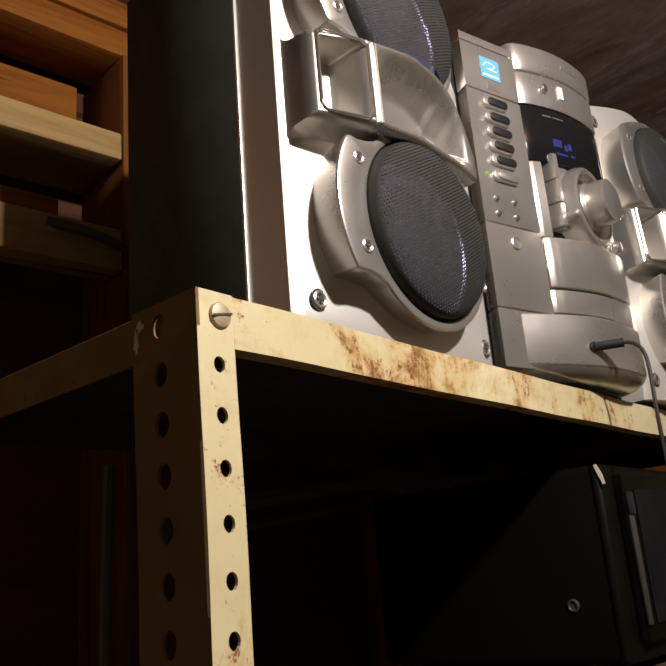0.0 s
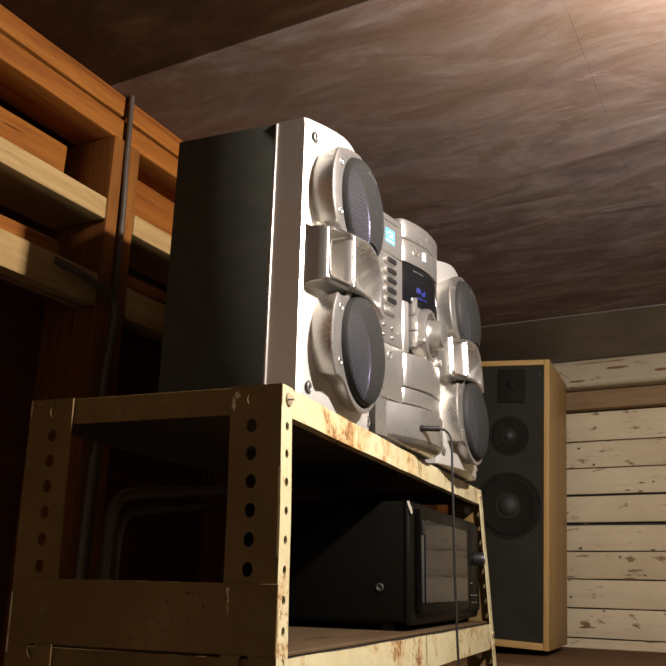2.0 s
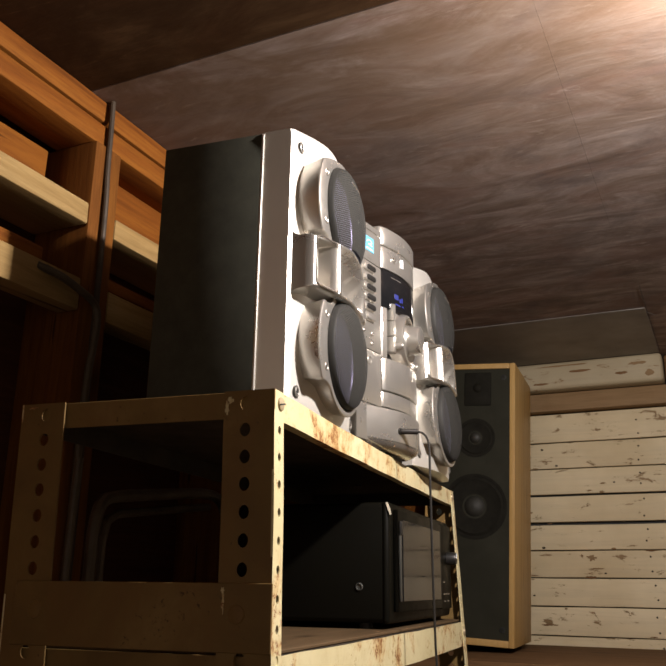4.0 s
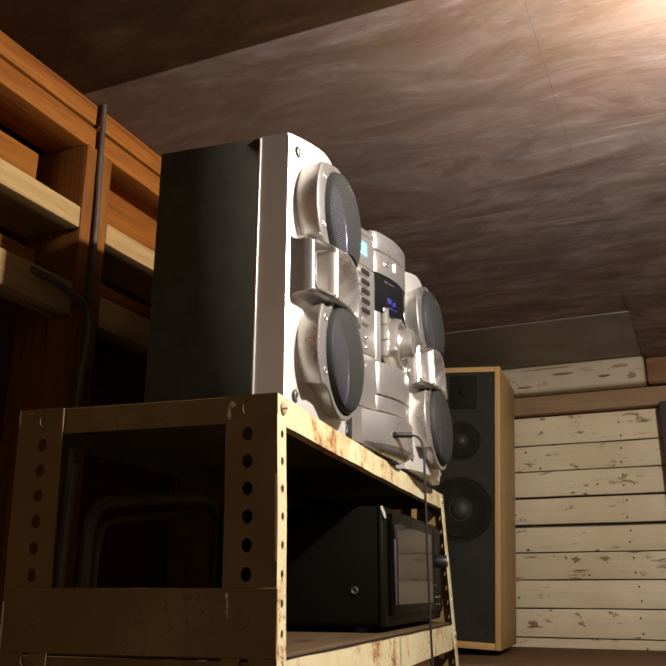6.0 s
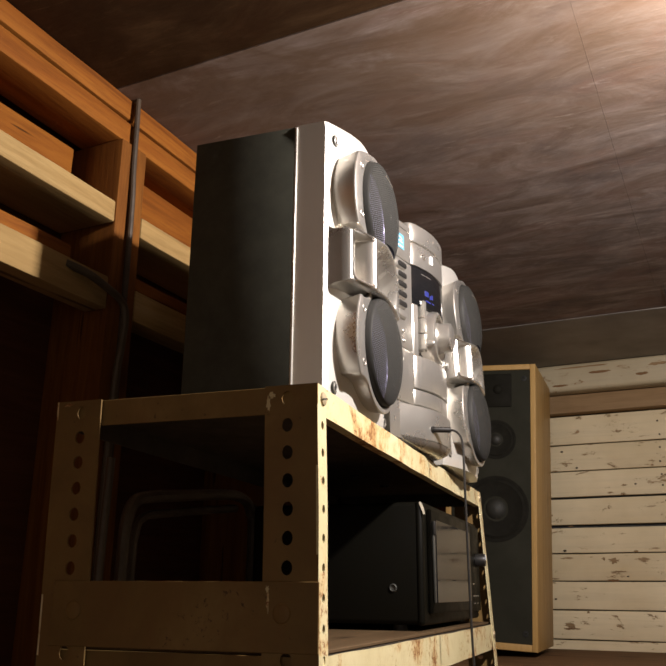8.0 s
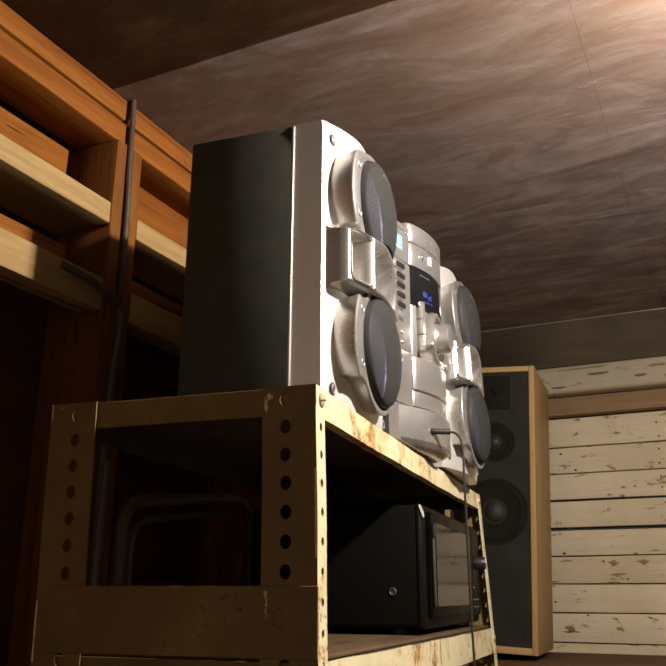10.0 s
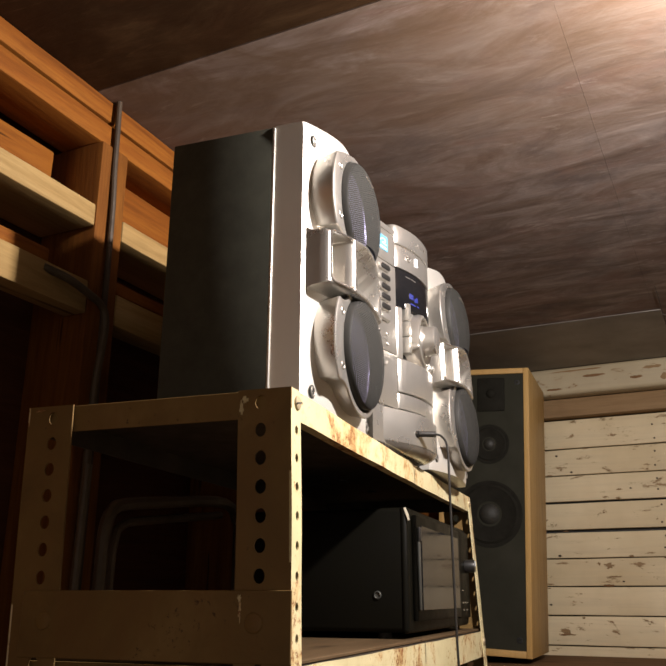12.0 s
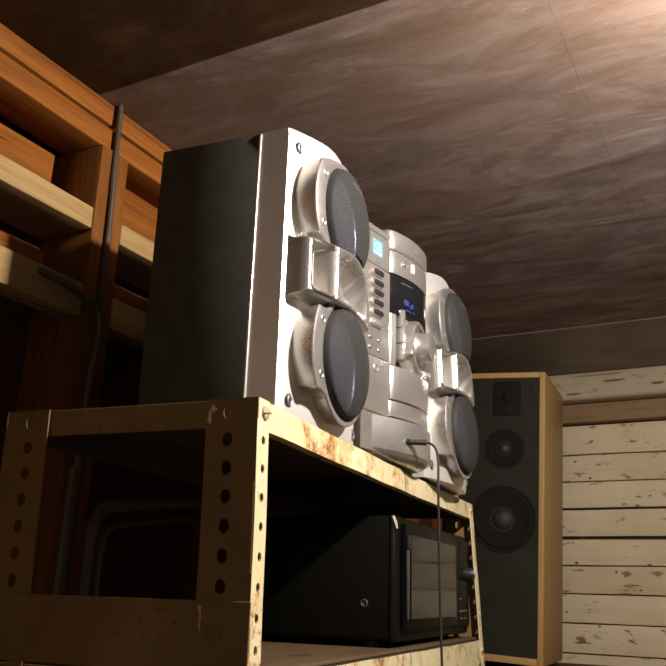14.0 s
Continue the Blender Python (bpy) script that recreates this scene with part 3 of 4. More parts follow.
post(-0.0030, SY, 1, -1, 0.0, -0.03)
post(SX, SY, -1, -1, 0.0, LEAN_R * 0.5)


def pan(z, lip, y_l, y_r, name):
    """A folded shelf pan: sheet and four lips, the lips resting inside the posts."""
    t = 0.0015
    bm = bmesh.new()
    steps = 60
    for k in range(steps):
        a, b = k / steps, (k + 1) / steps
        xs = (0.0022 + (SX - 0.0044) * a, 0.0022 + (SX - 0.0044) * b)
        ys = (y_l + (y_r - y_l) * a + 0.0020, y_l + (y_r - y_l) * b + 0.0020)
        sag = [0.0012 * math.sin(math.pi * q) + 0.0008 * noise.noise((q * 11, z, 2.2)) for q in (a, b)]
        wob = [0.0007 * noise.noise((q * 13, z, 7.2)) for q in (a, b)]
        quad = [bm.verts.new(c) for c in ((xs[0], ys[0] + wob[0], z - sag[0]), (xs[1], ys[1] + wob[1], z - sag[1]), (xs[1], ys[1] + wob[1], z - lip - sag[1]), (xs[0], ys[0] + wob[0], z - lip - sag[0]))]
        bm.faces.new(quad)
        fold = [bm.verts.new(c) for c in ((xs[0], ys[0] + 0.010, z - lip - sag[0]), (xs[1], ys[1] + 0.010, z - lip - sag[1]))]
        bm.faces.new((quad[3], quad[2], fold[1], fold[0]))
    bmesh.ops.remove_doubles(bm, verts=bm.verts[:], dist=1e-5)
    bmesh.ops.solidify(bm, geom=bm.faces[:], thickness=t)
    part("front_rail", bm, RUST, shelf, smooth=0.5)
    part("back_rail", boxed(0.0022, SX - 0.0022, SY - 0.004, SY - 0.0022, z - lip, z, 0.0004, 1), UNDER_SHADE, shelf)
    part("side_rail", boxed(0.0022, 0.0040, y_l + 0.005, SY - 0.005, z - lip, z, 0.0004, 1), GRIME_SHADE, shelf)
    part("side_rail", boxed(SX - 0.0040, SX - 0.0022, y_r + 0.005, SY - 0.005, z - lip, z, 0.0004, 1), UNDER_SHADE, shelf)
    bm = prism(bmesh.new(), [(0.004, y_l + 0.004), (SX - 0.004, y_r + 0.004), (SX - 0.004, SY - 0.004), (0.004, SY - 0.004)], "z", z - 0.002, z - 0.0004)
    part("shelf_plate", bm, UNDER_SHADE, shelf, "steel plate with the shade below painted in", smooth=0)


pan(TOP, 0.0260, 0.0, 0.0, "top")
dl = TOP - LOW
pan(LOW, 0.040, LEAN_L * dl, LEAN_R * dl, "lower")
pan(0.70, 0.040, LEAN_L * 0.8, LEAN_R * 0.8, "bottom")
board_low = tagged(part("shelf_board", prism(bmesh.new(), [(0.006, 0.002), (SX - 0.006, -0.008), (SX - 0.006, SY - 0.006), (0.006, SY - 0.006)], "z", LOW, LOW + 0.004, 0.001, 1), BOARD, shelf), "brown hardboard sheet")
part("side_brace", boxed(-0.0052, -0.0036, -0.0060, SY - 0.020, 1.265, 1.3235, 0.0005, 1), GRIME_SHADE, shelf, "brown side plate, grime and shade in its colour")


def worn_streak(x, y, z, w, h, seed):
    """A ragged upright streak of bared cream paint on the side steel."""
    rr = random.Random(seed)
    pts = []
    for k in range(18):
        a = 2 * math.pi * k / 18
        q = rr.uniform(0.35, 1.1)
        pts.append((y + w * q * math.cos(a), z + h * q * math.sin(a)))
    part("worn_streak", prism(bmesh.new(), pts, "x", x - 0.0003, x + 0.0002), RUST, shelf, "bared cream paint")


worn_streak(-0.0033, 0.0475, 1.4840, 0.0025, 0.0090, 3)
worn_streak(-0.0033, 0.0440, 1.4905, 0.0035, 0.0040, 5)
worn_streak(-0.0055, 0.0410, 1.3080, 0.0017, 0.0120, 7)
worn_streak(-0.0055, 0.0420, 1.3170, 0.0026, 0.0035, 9)
worn_streak(-0.0033, 0.2700, 1.4960, 0.0060, 0.0018, 11)


def bolt(x, y, z, axis, r=0.0075):
    """A slotted dome bolt head."""
    bm = lathe(bmesh.new(), [(r, 0), (r, -0.0008), (r * 0.9, -0.0018), (r * 0.55, -0.0025), (r * 0.1, -0.0027)], (0, 0, 0), axis, 20)
    ob = part("bolt", bm, BOLT if axis == "y" else GRIME_SHADE, shelf)
    ob.location = (x, y, z)
    if axis == "y":
        slot = part("slot", boxed(-r * 0.9, r * 0.9, -0.0030, -0.0025, -0.0006, 0.0006), GROOVE, ob)
        slot.rotation_euler = (0, radians(-12), 0)
    return ob


bolt(0.0115, -0.0014, 1.4875, "y", 0.0068)
bolt(SX - 0.015, -0.0008, 1.4875, "y", 0.0068)
bolt(-0.0046, 0.028, 1.297, "x", 0.0085)
bolt(-0.0046, 0.240, 1.297, "x", 0.0085)
bolt(SX - 0.015, LEAN_R * 0.26, 1.245, "y", 0.0068)


# ---- the hi-fi loudspeakers ----
def screw(parent, x, y, z, r=0.0052):
    """A recessed cross-head screw in a round washer, facing -y."""
    bm = lathe(bmesh.new(), [(r, 0.001), (r, -0.0012), (r * 0.8, -0.0018), (r * 0.62, -0.0012), (r * 0.58, -0.0006), (r * 0.05, -0.0010)], (x, y, z), "y", 18)
    ob = part("screw", bm, SILVER_DULL, parent)
    bm = box(bmesh.new(), x - r * 0.45, x + r * 0.45, y - 0.0014, y - 0.0008, z - 0.0006, z + 0.0006)
    box(bm, x - 0.0006, x + 0.0006, y - 0.0015, y - 0.0009, z - r * 0.45, z + r * 0.45)
    part("recess", bm, GROOVE, ob)
    part("seat", lathe(bmesh.new(), [(r * 1.22, 0.0008), (r * 1.22, -0.0006), (r * 0.9, -0.0007)], (x, y, z), "y", 18), DARKMETAL, ob)
    return ob


def knotted(knots, x):
    """The height at x of a smooth line through knots of (x, height)."""
    for (xa, ya), (xb, yb) in zip(knots, knots[1:]):
        if x <= xb:
            t = min(max((x - xa) / (xb - xa), 0.0), 1.0)
            return ya + (yb - ya) * t
    return knots[-1][1]


def soft_knots(knots, lo, hi, n=60, r=0.010):
    """The same line with its corners eased, sampled evenly."""
    out = []
    for i in range(n + 1):
        x = lo + (hi - lo) * i / n
        ys = [knotted(knots, min(max(x + r * k / 4, lo), hi)) for k in range(-4, 5)]
        out.append((x, sum(ys) / 9))
    return out


HORN_TOP = [(0.004, 0.2035), (0.045, 0.2075), (0.070, 0.2125), (0.100, 0.2185), (0.122, 0.2190), (0.140, 0.2140), (0.155, 0.2040), (0.167, 0.1900), (0.175, 0.1770), (0.181, 0.1640)]
HORN_LOW = [(0.004, 0.1400), (0.045, 0.1415), (0.100, 0.1460), (0.181, 0.1465)]
PANEL_TOP = [(0.0, 0.3405), (0.060, 0.3535), (0.090, 0.3590), (0.115, 0.3590), (0.140, 0.3520), (0.165, 0.3360), (0.185, 0.3120), (0.205, 0.2880), (0.228, 0.2600)]


def pod_outline(cx, cz, upper, r=0.0730, n=72):
    """A round pod with a wide lobe on one side that carries two screws."""
    pts = []
    for k in range(n + 1):                       # the round side, from the lower join to the upper one
        a = radians(-135 + (245 if upper else 270) * k / n)
        pts.append((cx + r * math.cos(a), cz + r * math.sin(a)))
    if upper:
        pts += [(cx - 0.0400, cz + 0.0640), (cx - 0.0560, cz + 0.0580), (cx - 0.0690, cz + 0.0520), (cx - 0.0765, cz + 0.0480)]
    else:
        pts += [(cx - 0.0600, cz + 0.0485), (cx - 0.0700, cz + 0.0465), (cx - 0.0775, cz + 0.0468)]
    for k in range(25):
        a = radians(147 + 66 * k / 24)
        pts.append((cx - 0.0104 + 0.0836 * math.cos(a), cz + 0.0836 * math.sin(a)))
    pts += [(cx - 0.0775, cz - 0.0468), (cx - 0.0700, cz - 0.0465), (cx - 0.0600, cz - 0.0485)]
    return pts


def pod(cx, cz, front, r_in):
    """The pod's shell: straight walls, an eased front edge and a round opening."""
    bm = bmesh.new()
    outer = pod_outline(cx, cz, cz > 0.2)
    n = len(outer)
    loops = []
    for y, inset, root in ((0.004, 0.0, 1.0), (front + 0.014, 0.0, 0.35), (front + 0.0022, 0.0, 0.0), (front + 0.0007, 0.0006, 0.0), (front, 0.0020, 0.0)):
        ring = []
        for x, z in outer:
            d = math.hypot(x - cx, z - cz)
            q = (d - inset - 0.0085 * root) / d
            ring.append(bm.verts.new((cx + (x - cx) * q, y, cz + (z - cz) * q)))
        loops.append(ring)
    for y, r in ((front, r_in + 0.0028), (front + 0.0007, r_in + 0.0012), (front + 0.003, r_in), (0.004, r_in)):
        ring = []
        for x, z in outer:
            d = math.hypot(x - cx, z - cz)
            ring.append(bm.verts.new((cx + (x - cx) * r / d, y, cz + (z - cz) * r / d)))
        loops.append(ring)
    for p, q in zip(loops, loops[1:] + loops[:1]):
        for i in range(n):
            bm.faces.new((p[i], p[(i + 1) % n], q[(i + 1) % n], q[i]))
    return bm


def behind_horn_off(bm):
    """Cuts away what would run behind the horn, along its outline."""
    inset = 0.0016
    for line, side in ((HORN_TOP, 1), (HORN_LOW, -1)):
        for (xa, za), (xb, zb) in zip(line, line[1:]):
            bmesh.ops.bisect_plane(bm, geom=bm.verts[:] + bm.edges[:] + bm.faces[:], dist=1e-6, plane_co=(xa, 0, za - side * inset), plane_no=(-(zb - za), 0, xb - xa))
    bmesh.ops.bisect_plane(bm, geom=bm.verts[:] + bm.edges[:] + bm.faces[:], dist=1e-6, plane_co=(0.1795, 0, 0), plane_no=(1, 0, 0))
    gone = []
    for f in bm.faces:
        c = f.calc_center_median()
        if 0.006 < c.x < 0.1795 and knotted(HORN_LOW, c.x) + inset < c.z < knotted(HORN_TOP, c.x) - inset:
            gone.append(f)
    bmesh.ops.delete(bm, geom=gone, context="FACES")


def loudspeaker():
    W, HH = 0.228, 0.341
    sp = thing("hifi_speaker", "silver-fronted black loudspeaker with two round grilles and a horn", "speaker", (0, 0, 0), "pair of hi-fi loudspeakers")
    part("cabinet", boxed(0.0015, W - 0.0015, 0.038, 0.170, 0.004, HH + 0.0005, 0.0015), BLACK_VINYL, sp, "black vinyl cabinet")
    # front panel: bowed in plan, its top arched and falling away on one side
    bm = bmesh.new()
    cols = []
    crown = soft_knots(PANEL_TOP, 0.0, W, 48)

    def bow(x):
        edge = min(x, W - x)
        return -0.0020 - 0.0165 * (1 - (abs(x - 0.116) / 0.116) ** 2.0) + 0.0022 * max(0.0, 1 - edge / 0.0028) ** 2
    for x, top in crown:
        col = []
        for k in range(41):
            z = 0.004 + (top - 0.004) * k / 40
            y = bow(x) + (0.0016 if k in (0, 40) else 0.0)
            if abs(z - 0.173) < 0.024 and 0.02 < x < 0.172:
                y = max(y, -0.003)
            col.append(bm.verts.new((x, y, z)))
        col += [bm.verts.new((x, 0.0345, min(top, HH + 0.002))), bm.verts.new((x, 0.0345, 0.004))]
        cols.append(col)
    for p, q in zip(cols, cols[1:]):
        for k in range(43):
            bm.faces.new((p[k], q[k], q[(k + 1) % 43], p[(k + 1) % 43]))
    bm.faces.new(cols[0])
    bm.faces.new(cols[-1])
    part("front_panel", bm, SILVER_PANEL, sp)
    part("trim", prism(bmesh.new(), rounded(-0.0008, W + 0.0008, 0.0035, HH + 0.0005, (0.004, 0.03, 0.075, 0.004), 8), "y", 0.0346, 0.0379), SILVER_PANEL, sp)
    for x in (-0.0002, W + 0.0002):
        part("edge_bead", tube(bmesh.new(), [(x, 0.0362, 0.006), (x, 0.0362, 0.17), (x, 0.0362, HH - (0.003 if x < 0.1 else 0.075))], 0.0015, 10), SILVER, sp, "bright silver edge bead")
    for x in (0.03, W - 0.05):
        for y in (0.03, 0.155):
            part("foot", lathe(bmesh.new(), [(0.008, 0.0), (0.008, 0.005)], (x, y, 0), "z", 14), RUBBER, sp)
    FRONT = -0.0350
    for cx, cz in ((0.0995, 0.2605), (0.1070, 0.0855)):
        bm = pod(cx, cz, FRONT, 0.0648)
        behind_horn_off(bm)
        ring = part("grille_ring", bm, SILVER, sp, smooth=0.5)
        bm = bmesh.new()
        dome = [(1.0, -0.022), (1.0, -0.0345), (0.990, -0.0390), (0.965, -0.0418), (0.92, -0.0440), (0.85, -0.0462), (0.7, -0.0492), (0.5, -0.0518), (0.25, -0.0532), (0.01, -0.0536)]
        lathe(bm, [(r * 0.0646, h) for r, h in dome], (cx, 0, cz), "y", 80)
        bmesh.ops.delete(bm, geom=[f for f in bm.faces if len(f.verts) > 4], context="FACES")
        behind_horn_off(bm)
        for f in bm.faces:
            c = f.calc_center_median()
            f.material_index = 1 if math.hypot(c.x - cx, c.z - cz) > 0.0625 else 0
        part("grille", bm, [GRILLE, GRILLE_RIM], sp, "black perforated metal grille")
        bm = bmesh.new()
        lathe(bm, [(0.0640, -0.0245), (0.0625, -0.0225), (0.0600, -0.0260), (0.0560, -0.0225), (0.030, -0.006), (0.024, -0.004)], (cx, 0, cz), "y", 48)
        lathe(bm, [(0.026, -0.0045), (0.020, -0.012), (0.010, -0.016), (0.0005, -0.017)], (cx, 0, cz), "y", 30)
        behind_horn_off(bm)
        part("cone", bm, CONE, sp, "violet-blue shining cone")
        for dx, dz in ((-0.0708, 0.0320), (-0.0704, -0.0300), (0.0640, 0.026 if cz > 0.2 else -0.027)):
            screw(ring, cx + dx, FRONT + 0.0008, cz + dz, 0.0050)
    for x, z in ((0.0165, 0.322), (0.0185, 0.024), (W - 0.02, 0.022)):
        screw(sp, x, bow(x) - 0.0002, z, 0.0060)
    # name badge as a plain bar
    badge = part("badge", boxed(-0.015, 0.015, -0.0012, 0.0012, -0.0016, 0.0016, 0.0005, 1), SILVER_BRIGHT, sp)
    badge.location = (0.0995, -0.0486, 0.2605 + 0.043)
    badge.rotation_euler = (radians(-14), 0, 0)
    # horn: one shell with a deep open cell and a wide scooped bell
    knots = [(0.004, -0.0285), (0.009, -0.0315), (0.046, -0.0455), (0.09, -0.0475), (0.15, -0.0435), (0.181, -0.0385)]

    def smooth(a, b, x):
        t = min(max((x - a) / (b - a), 0), 1)
        return t * t * (3 - 2 * t)
    nx, nz = 190, 56
    x0, x1 = 0.004, 0.181
    tops = soft_knots(HORN_TOP, x0, x1, nx, 0.006)
    bm = bmesh.new()
    grid = []
    for i, (x, top) in enumerate(tops):
        low = knotted(HORN_LOW, x)
        row = []
        for j in range(nz + 1):
            z = low + (top - low) * j / nz
            y = knotted(knots, x)
            up_down = min(z - low, top - z)
            edge = min(up_down, (x - x0) * 1.3, (x1 - x) * 1.3)
            y += 0.0030 * (1 - smooth(0, 0.0030, edge)) ** 2
            # the open cell: steep walls and a deep floor
            cell = smooth(0.0100, 0.0122, x) * (1 - smooth(0.0405, 0.0432, x)) * smooth(0.0042, 0.0066, up_down)
            y += 0.030 * cell * (0.75 + 0.25 * smooth(0.0122, 0.038, x))
            # the bell: a bowl that falls off from its rim
            wide = smooth(0.0, 0.024, x - 0.0520) * smooth(0.0, 0.034, 0.1775 - x)
            slope = (knotted(HORN_TOP, x + 0.002) - knotted(HORN_TOP, x - 0.002)) / 0.004
            near = min(z - low, (top - z) / math.sqrt(1 + slope * slope))
            tall = smooth(0.0, 0.023, near - 0.0030)
            y += 0.0275 * (wide * tall) ** 0.8
            # groove of the divider
            y += 0.0024 * math.exp(-((x - 0.0482) / 0.0008) ** 2)
            row.append(bm.verts.new((x, y, z)))
        grid.append(row)
    for i in range(nx):
        for j in range(nz):
            bm.faces.new((grid[i][j], grid[i + 1][j], grid[i + 1][j + 1], grid[i][j + 1]))
    border = [grid[i][0] for i in range(nx + 1)] + [grid[nx][j] for j in range(1, nz + 1)] + [grid[i][nz] for i in range(nx - 1, -1, -1)] + [grid[0][j] for j in range(nz - 1, 0, -1)]
    prev = border
    mid = 0.1725
    for depth, grow in ((0.30, 1.0), (0.62, 1.02), (0.82, 1.08), (0.95, 1.19)):
        ring2 = []
        for v in border:
            y = v.co.y * (1 - depth) - 0.002 * depth
            q = grow if v.co.x < 0.05 else 1 + (grow - 1) * max(0.0, 1 - (v.co.x - 0.05) / 0.03)
            ring2.append(bm.verts.new((v.co.x, y, mid + (v.co.z - mid) * q)))
        n = len(border)
        for i in range(n):
            bm.faces.new((prev[i], prev[(i + 1) % n], ring2[(i + 1) % n], ring2[i]))
        prev = ring2
    part("horn", bm, SILVER_DULL, sp, "brushed silver horn with a small cell and a wide scoop", smooth=1.4)
    rim = rounded(0.0085, 0.0445, 0.1440, 0.2040, 0.006, 5)
    pts = [(x, knotted(knots, x) - 0.0003, z) for x, z in rim]
    part("horn_rim", tube(bmesh.new(), pts + [pts[0]], 0.0012, 6), SILVER_BRIGHT, sp, "bright rim round the cell")
    line = [(x, knotted(knots, x) - 0.0001, z) for x, z in [(0.0520, 0.1440), (0.0520, 0.2055)]]
    part("horn_rim", tube(bmesh.new(), line, 0.0010, 6), SILVER_BRIGHT, sp)
    return sp


left_speaker = loudspeaker()
left_speaker.matrix_basis = pose(0.096, 0.030, TOP + 0.0002)
right_speaker = copy_thing(left_speaker, pose(0.5555, -0.003, TOP + 0.0002, -2.0, 0, -2.6))


# ---- the hi-fi receiver between the loudspeakers ----
hifi = thing("stereo_receiver", "silver mini hi-fi receiver with dark display on the shelf", "stereo", (0, 0, 0))
PLAN = [(0.4015, 0.014), (0.4022, 0.008), (0.4060, 0.0035), (0.4140, -0.0010), (0.4260, -0.0060), (0.440, -0.0110), (0.455, -0.0150), (0.470, -0.0175), (0.485, -0.0190), (0.500, -0.0195), (0.512, -0.0190), (0.520, -0.0175), (0.5255, -0.014), (0.528, -0.008)]


def bulge(x):
    for (xa, ya), (xb, yb) in zip(PLAN, PLAN[1:]):
        if x <= xb:
            return ya + (yb - ya) * (x - xa) / (xb - xa)
    return PLAN[-1][1]


def curved(x0, x1, z0, z1, off=0.0, back=0.06, bev=0.0012):
    """A slice of the bulging front between two heights."""
    xs = sorted({x0, x1, *[x for x, _ in PLAN if x0 < x < x1], *[x0 + (x1 - x0) * k / 14 for k in range(15)]})
    line = [(x, bulge(x) + off) for x in xs]
    return prism(bmesh.new(), line + [(x1, back), (x0, back)], "z", z0, z1, bev, 2)


part("body", boxed(0.340, 0.524, 0.051, 0.300, 1.512, 1.828, 0.003), SILVER_DULL, hifi)
# left column of the front: a plate turned a little outward
COLUMN = pose(0.333, 0.0210, 0, 0, 0, -13.7)
COLW = 0.0690


def on_column(ob):
    ob.matrix_world = COLUMN
    return ob


for name, z0, z1 in (("column_top", 1.8245, 1.8335), ("column_plate", 1.7750, 1.8235), ("button_panel", 1.6420, 1.7738), ("lower_panel", 1.5645, 1.6407), ("column_foot", 1.5120, 1.5630)):
    on_column(part(name, prism(bmesh.new(), [(0, 0), (COLW, 0), (COLW, 0.030), (0.007, 0.030)], "z", z0, z1, 0.0010, 2), SILVER, hifi))
part("gap", boxed(0.338, 0.522, 0.036, 0.0512, 1.512, 1.826), GROOVE, hifi)
for i, z in enumerate((1.7626, 1.7470, 1.7325, 1.7178, 1.7032, 1.6877)):
    bezel = on_column(part("button", prism(bmesh.new(), rounded(0.0170, 0.0480, z - 0.0055, z + 0.0055, 0.0052, 5), "y", -0.0034, 0.001, 0.0012, 2), SILVER, hifi))
    part("button_cap", prism(bmesh.new(), rounded(0.0220, 0.0465, z - 0.0040, z + 0.0040, 0.0038, 5), "y", -0.0050, -0.0033, 0.0008, 2), (BLACK if i < 5 else SILVER), bezel, "black oval cap" if i < 5 else "")
for x in (0.0175, 0.0400):
    for z in (1.6650, 1.6507):
        on_column(part("small_button", lathe(bmesh.new(), [(0.0027, 0.001), (0.0027, -0.0018), (0.0018, -0.0026), (0.0002, -0.0028)], (x, 0, z), "y", 14), SILVER_BRIGHT, hifi))
on_column(part("round_button", lathe(bmesh.new(), [(0.0062, 0.001), (0.0062, -0.0012), (0.0052, -0.0017), (0.0045, -0.0008), (0.0002, -0.0005)], (0.0340, 0, 1.6255), "y", 20), SILVER, hifi))
on_column(part("indicator", lathe(bmesh.new(), [(0.0016, 0.001), (0.0016, -0.001), (0.0002, -0.0014)], (0.0105, 0, 1.6880), "y", 10), GREEN, hifi, "lit green indicator"))
sticker = on_column(part("sticker", boxed(0.0225, 0.0470, -0.0006, -0.0001, 1.7900, 1.8125), CYAN, hifi, "light blue sticker with a white swoosh"))
part("swoosh", tube(bmesh.new(), [(0.0255, -0.0007, 1.8020), (0.029, -0.0007, 1.8060), (0.034, -0.0007, 1.8073), (0.0405, -0.0007, 1.8053), (0.038, -0.0007, 1.8020), (0.031, -0.0007, 1.8005), (0.043, -0.0007, 1.7995)], 0.0007, 6), STICKER, sticker)
part("label_bar", boxed(0.0245, 0.0440, -0.0009, -0.0006, 1.7925, 1.7945), STICKER, sticker)
on_column(part("printed_mark", boxed(0.0280, 0.0430, -0.0005, -0.0001, 1.7790, 1.7850), SILVER_DULL, hifi))
# bulging middle
RE = 0.528
part("top_cap", curved(0.4015, RE, 1.8152, 1.8463, 0.0, 0.09, 0.003), SILVER, hifi)
part("top_band", curved(0.4015, RE, 1.7782, 1.8135, 0.0007), SILVER, hifi)
part("nameplate", curved(0.462, 0.488, 1.8300, 1.8340, -0.0005, -0.004, 0.0), SILVER_DULL, hifi)
part("power_button", lathe(bmesh.new(), [(0.0052, 0.002), (0.0052, -0.0012), (0.0042, -0.0020), (0.0002, -0.0023)], (0.432, bulge(0.432), 1.7987), "y", 18), SILVER_BRIGHT, hifi)
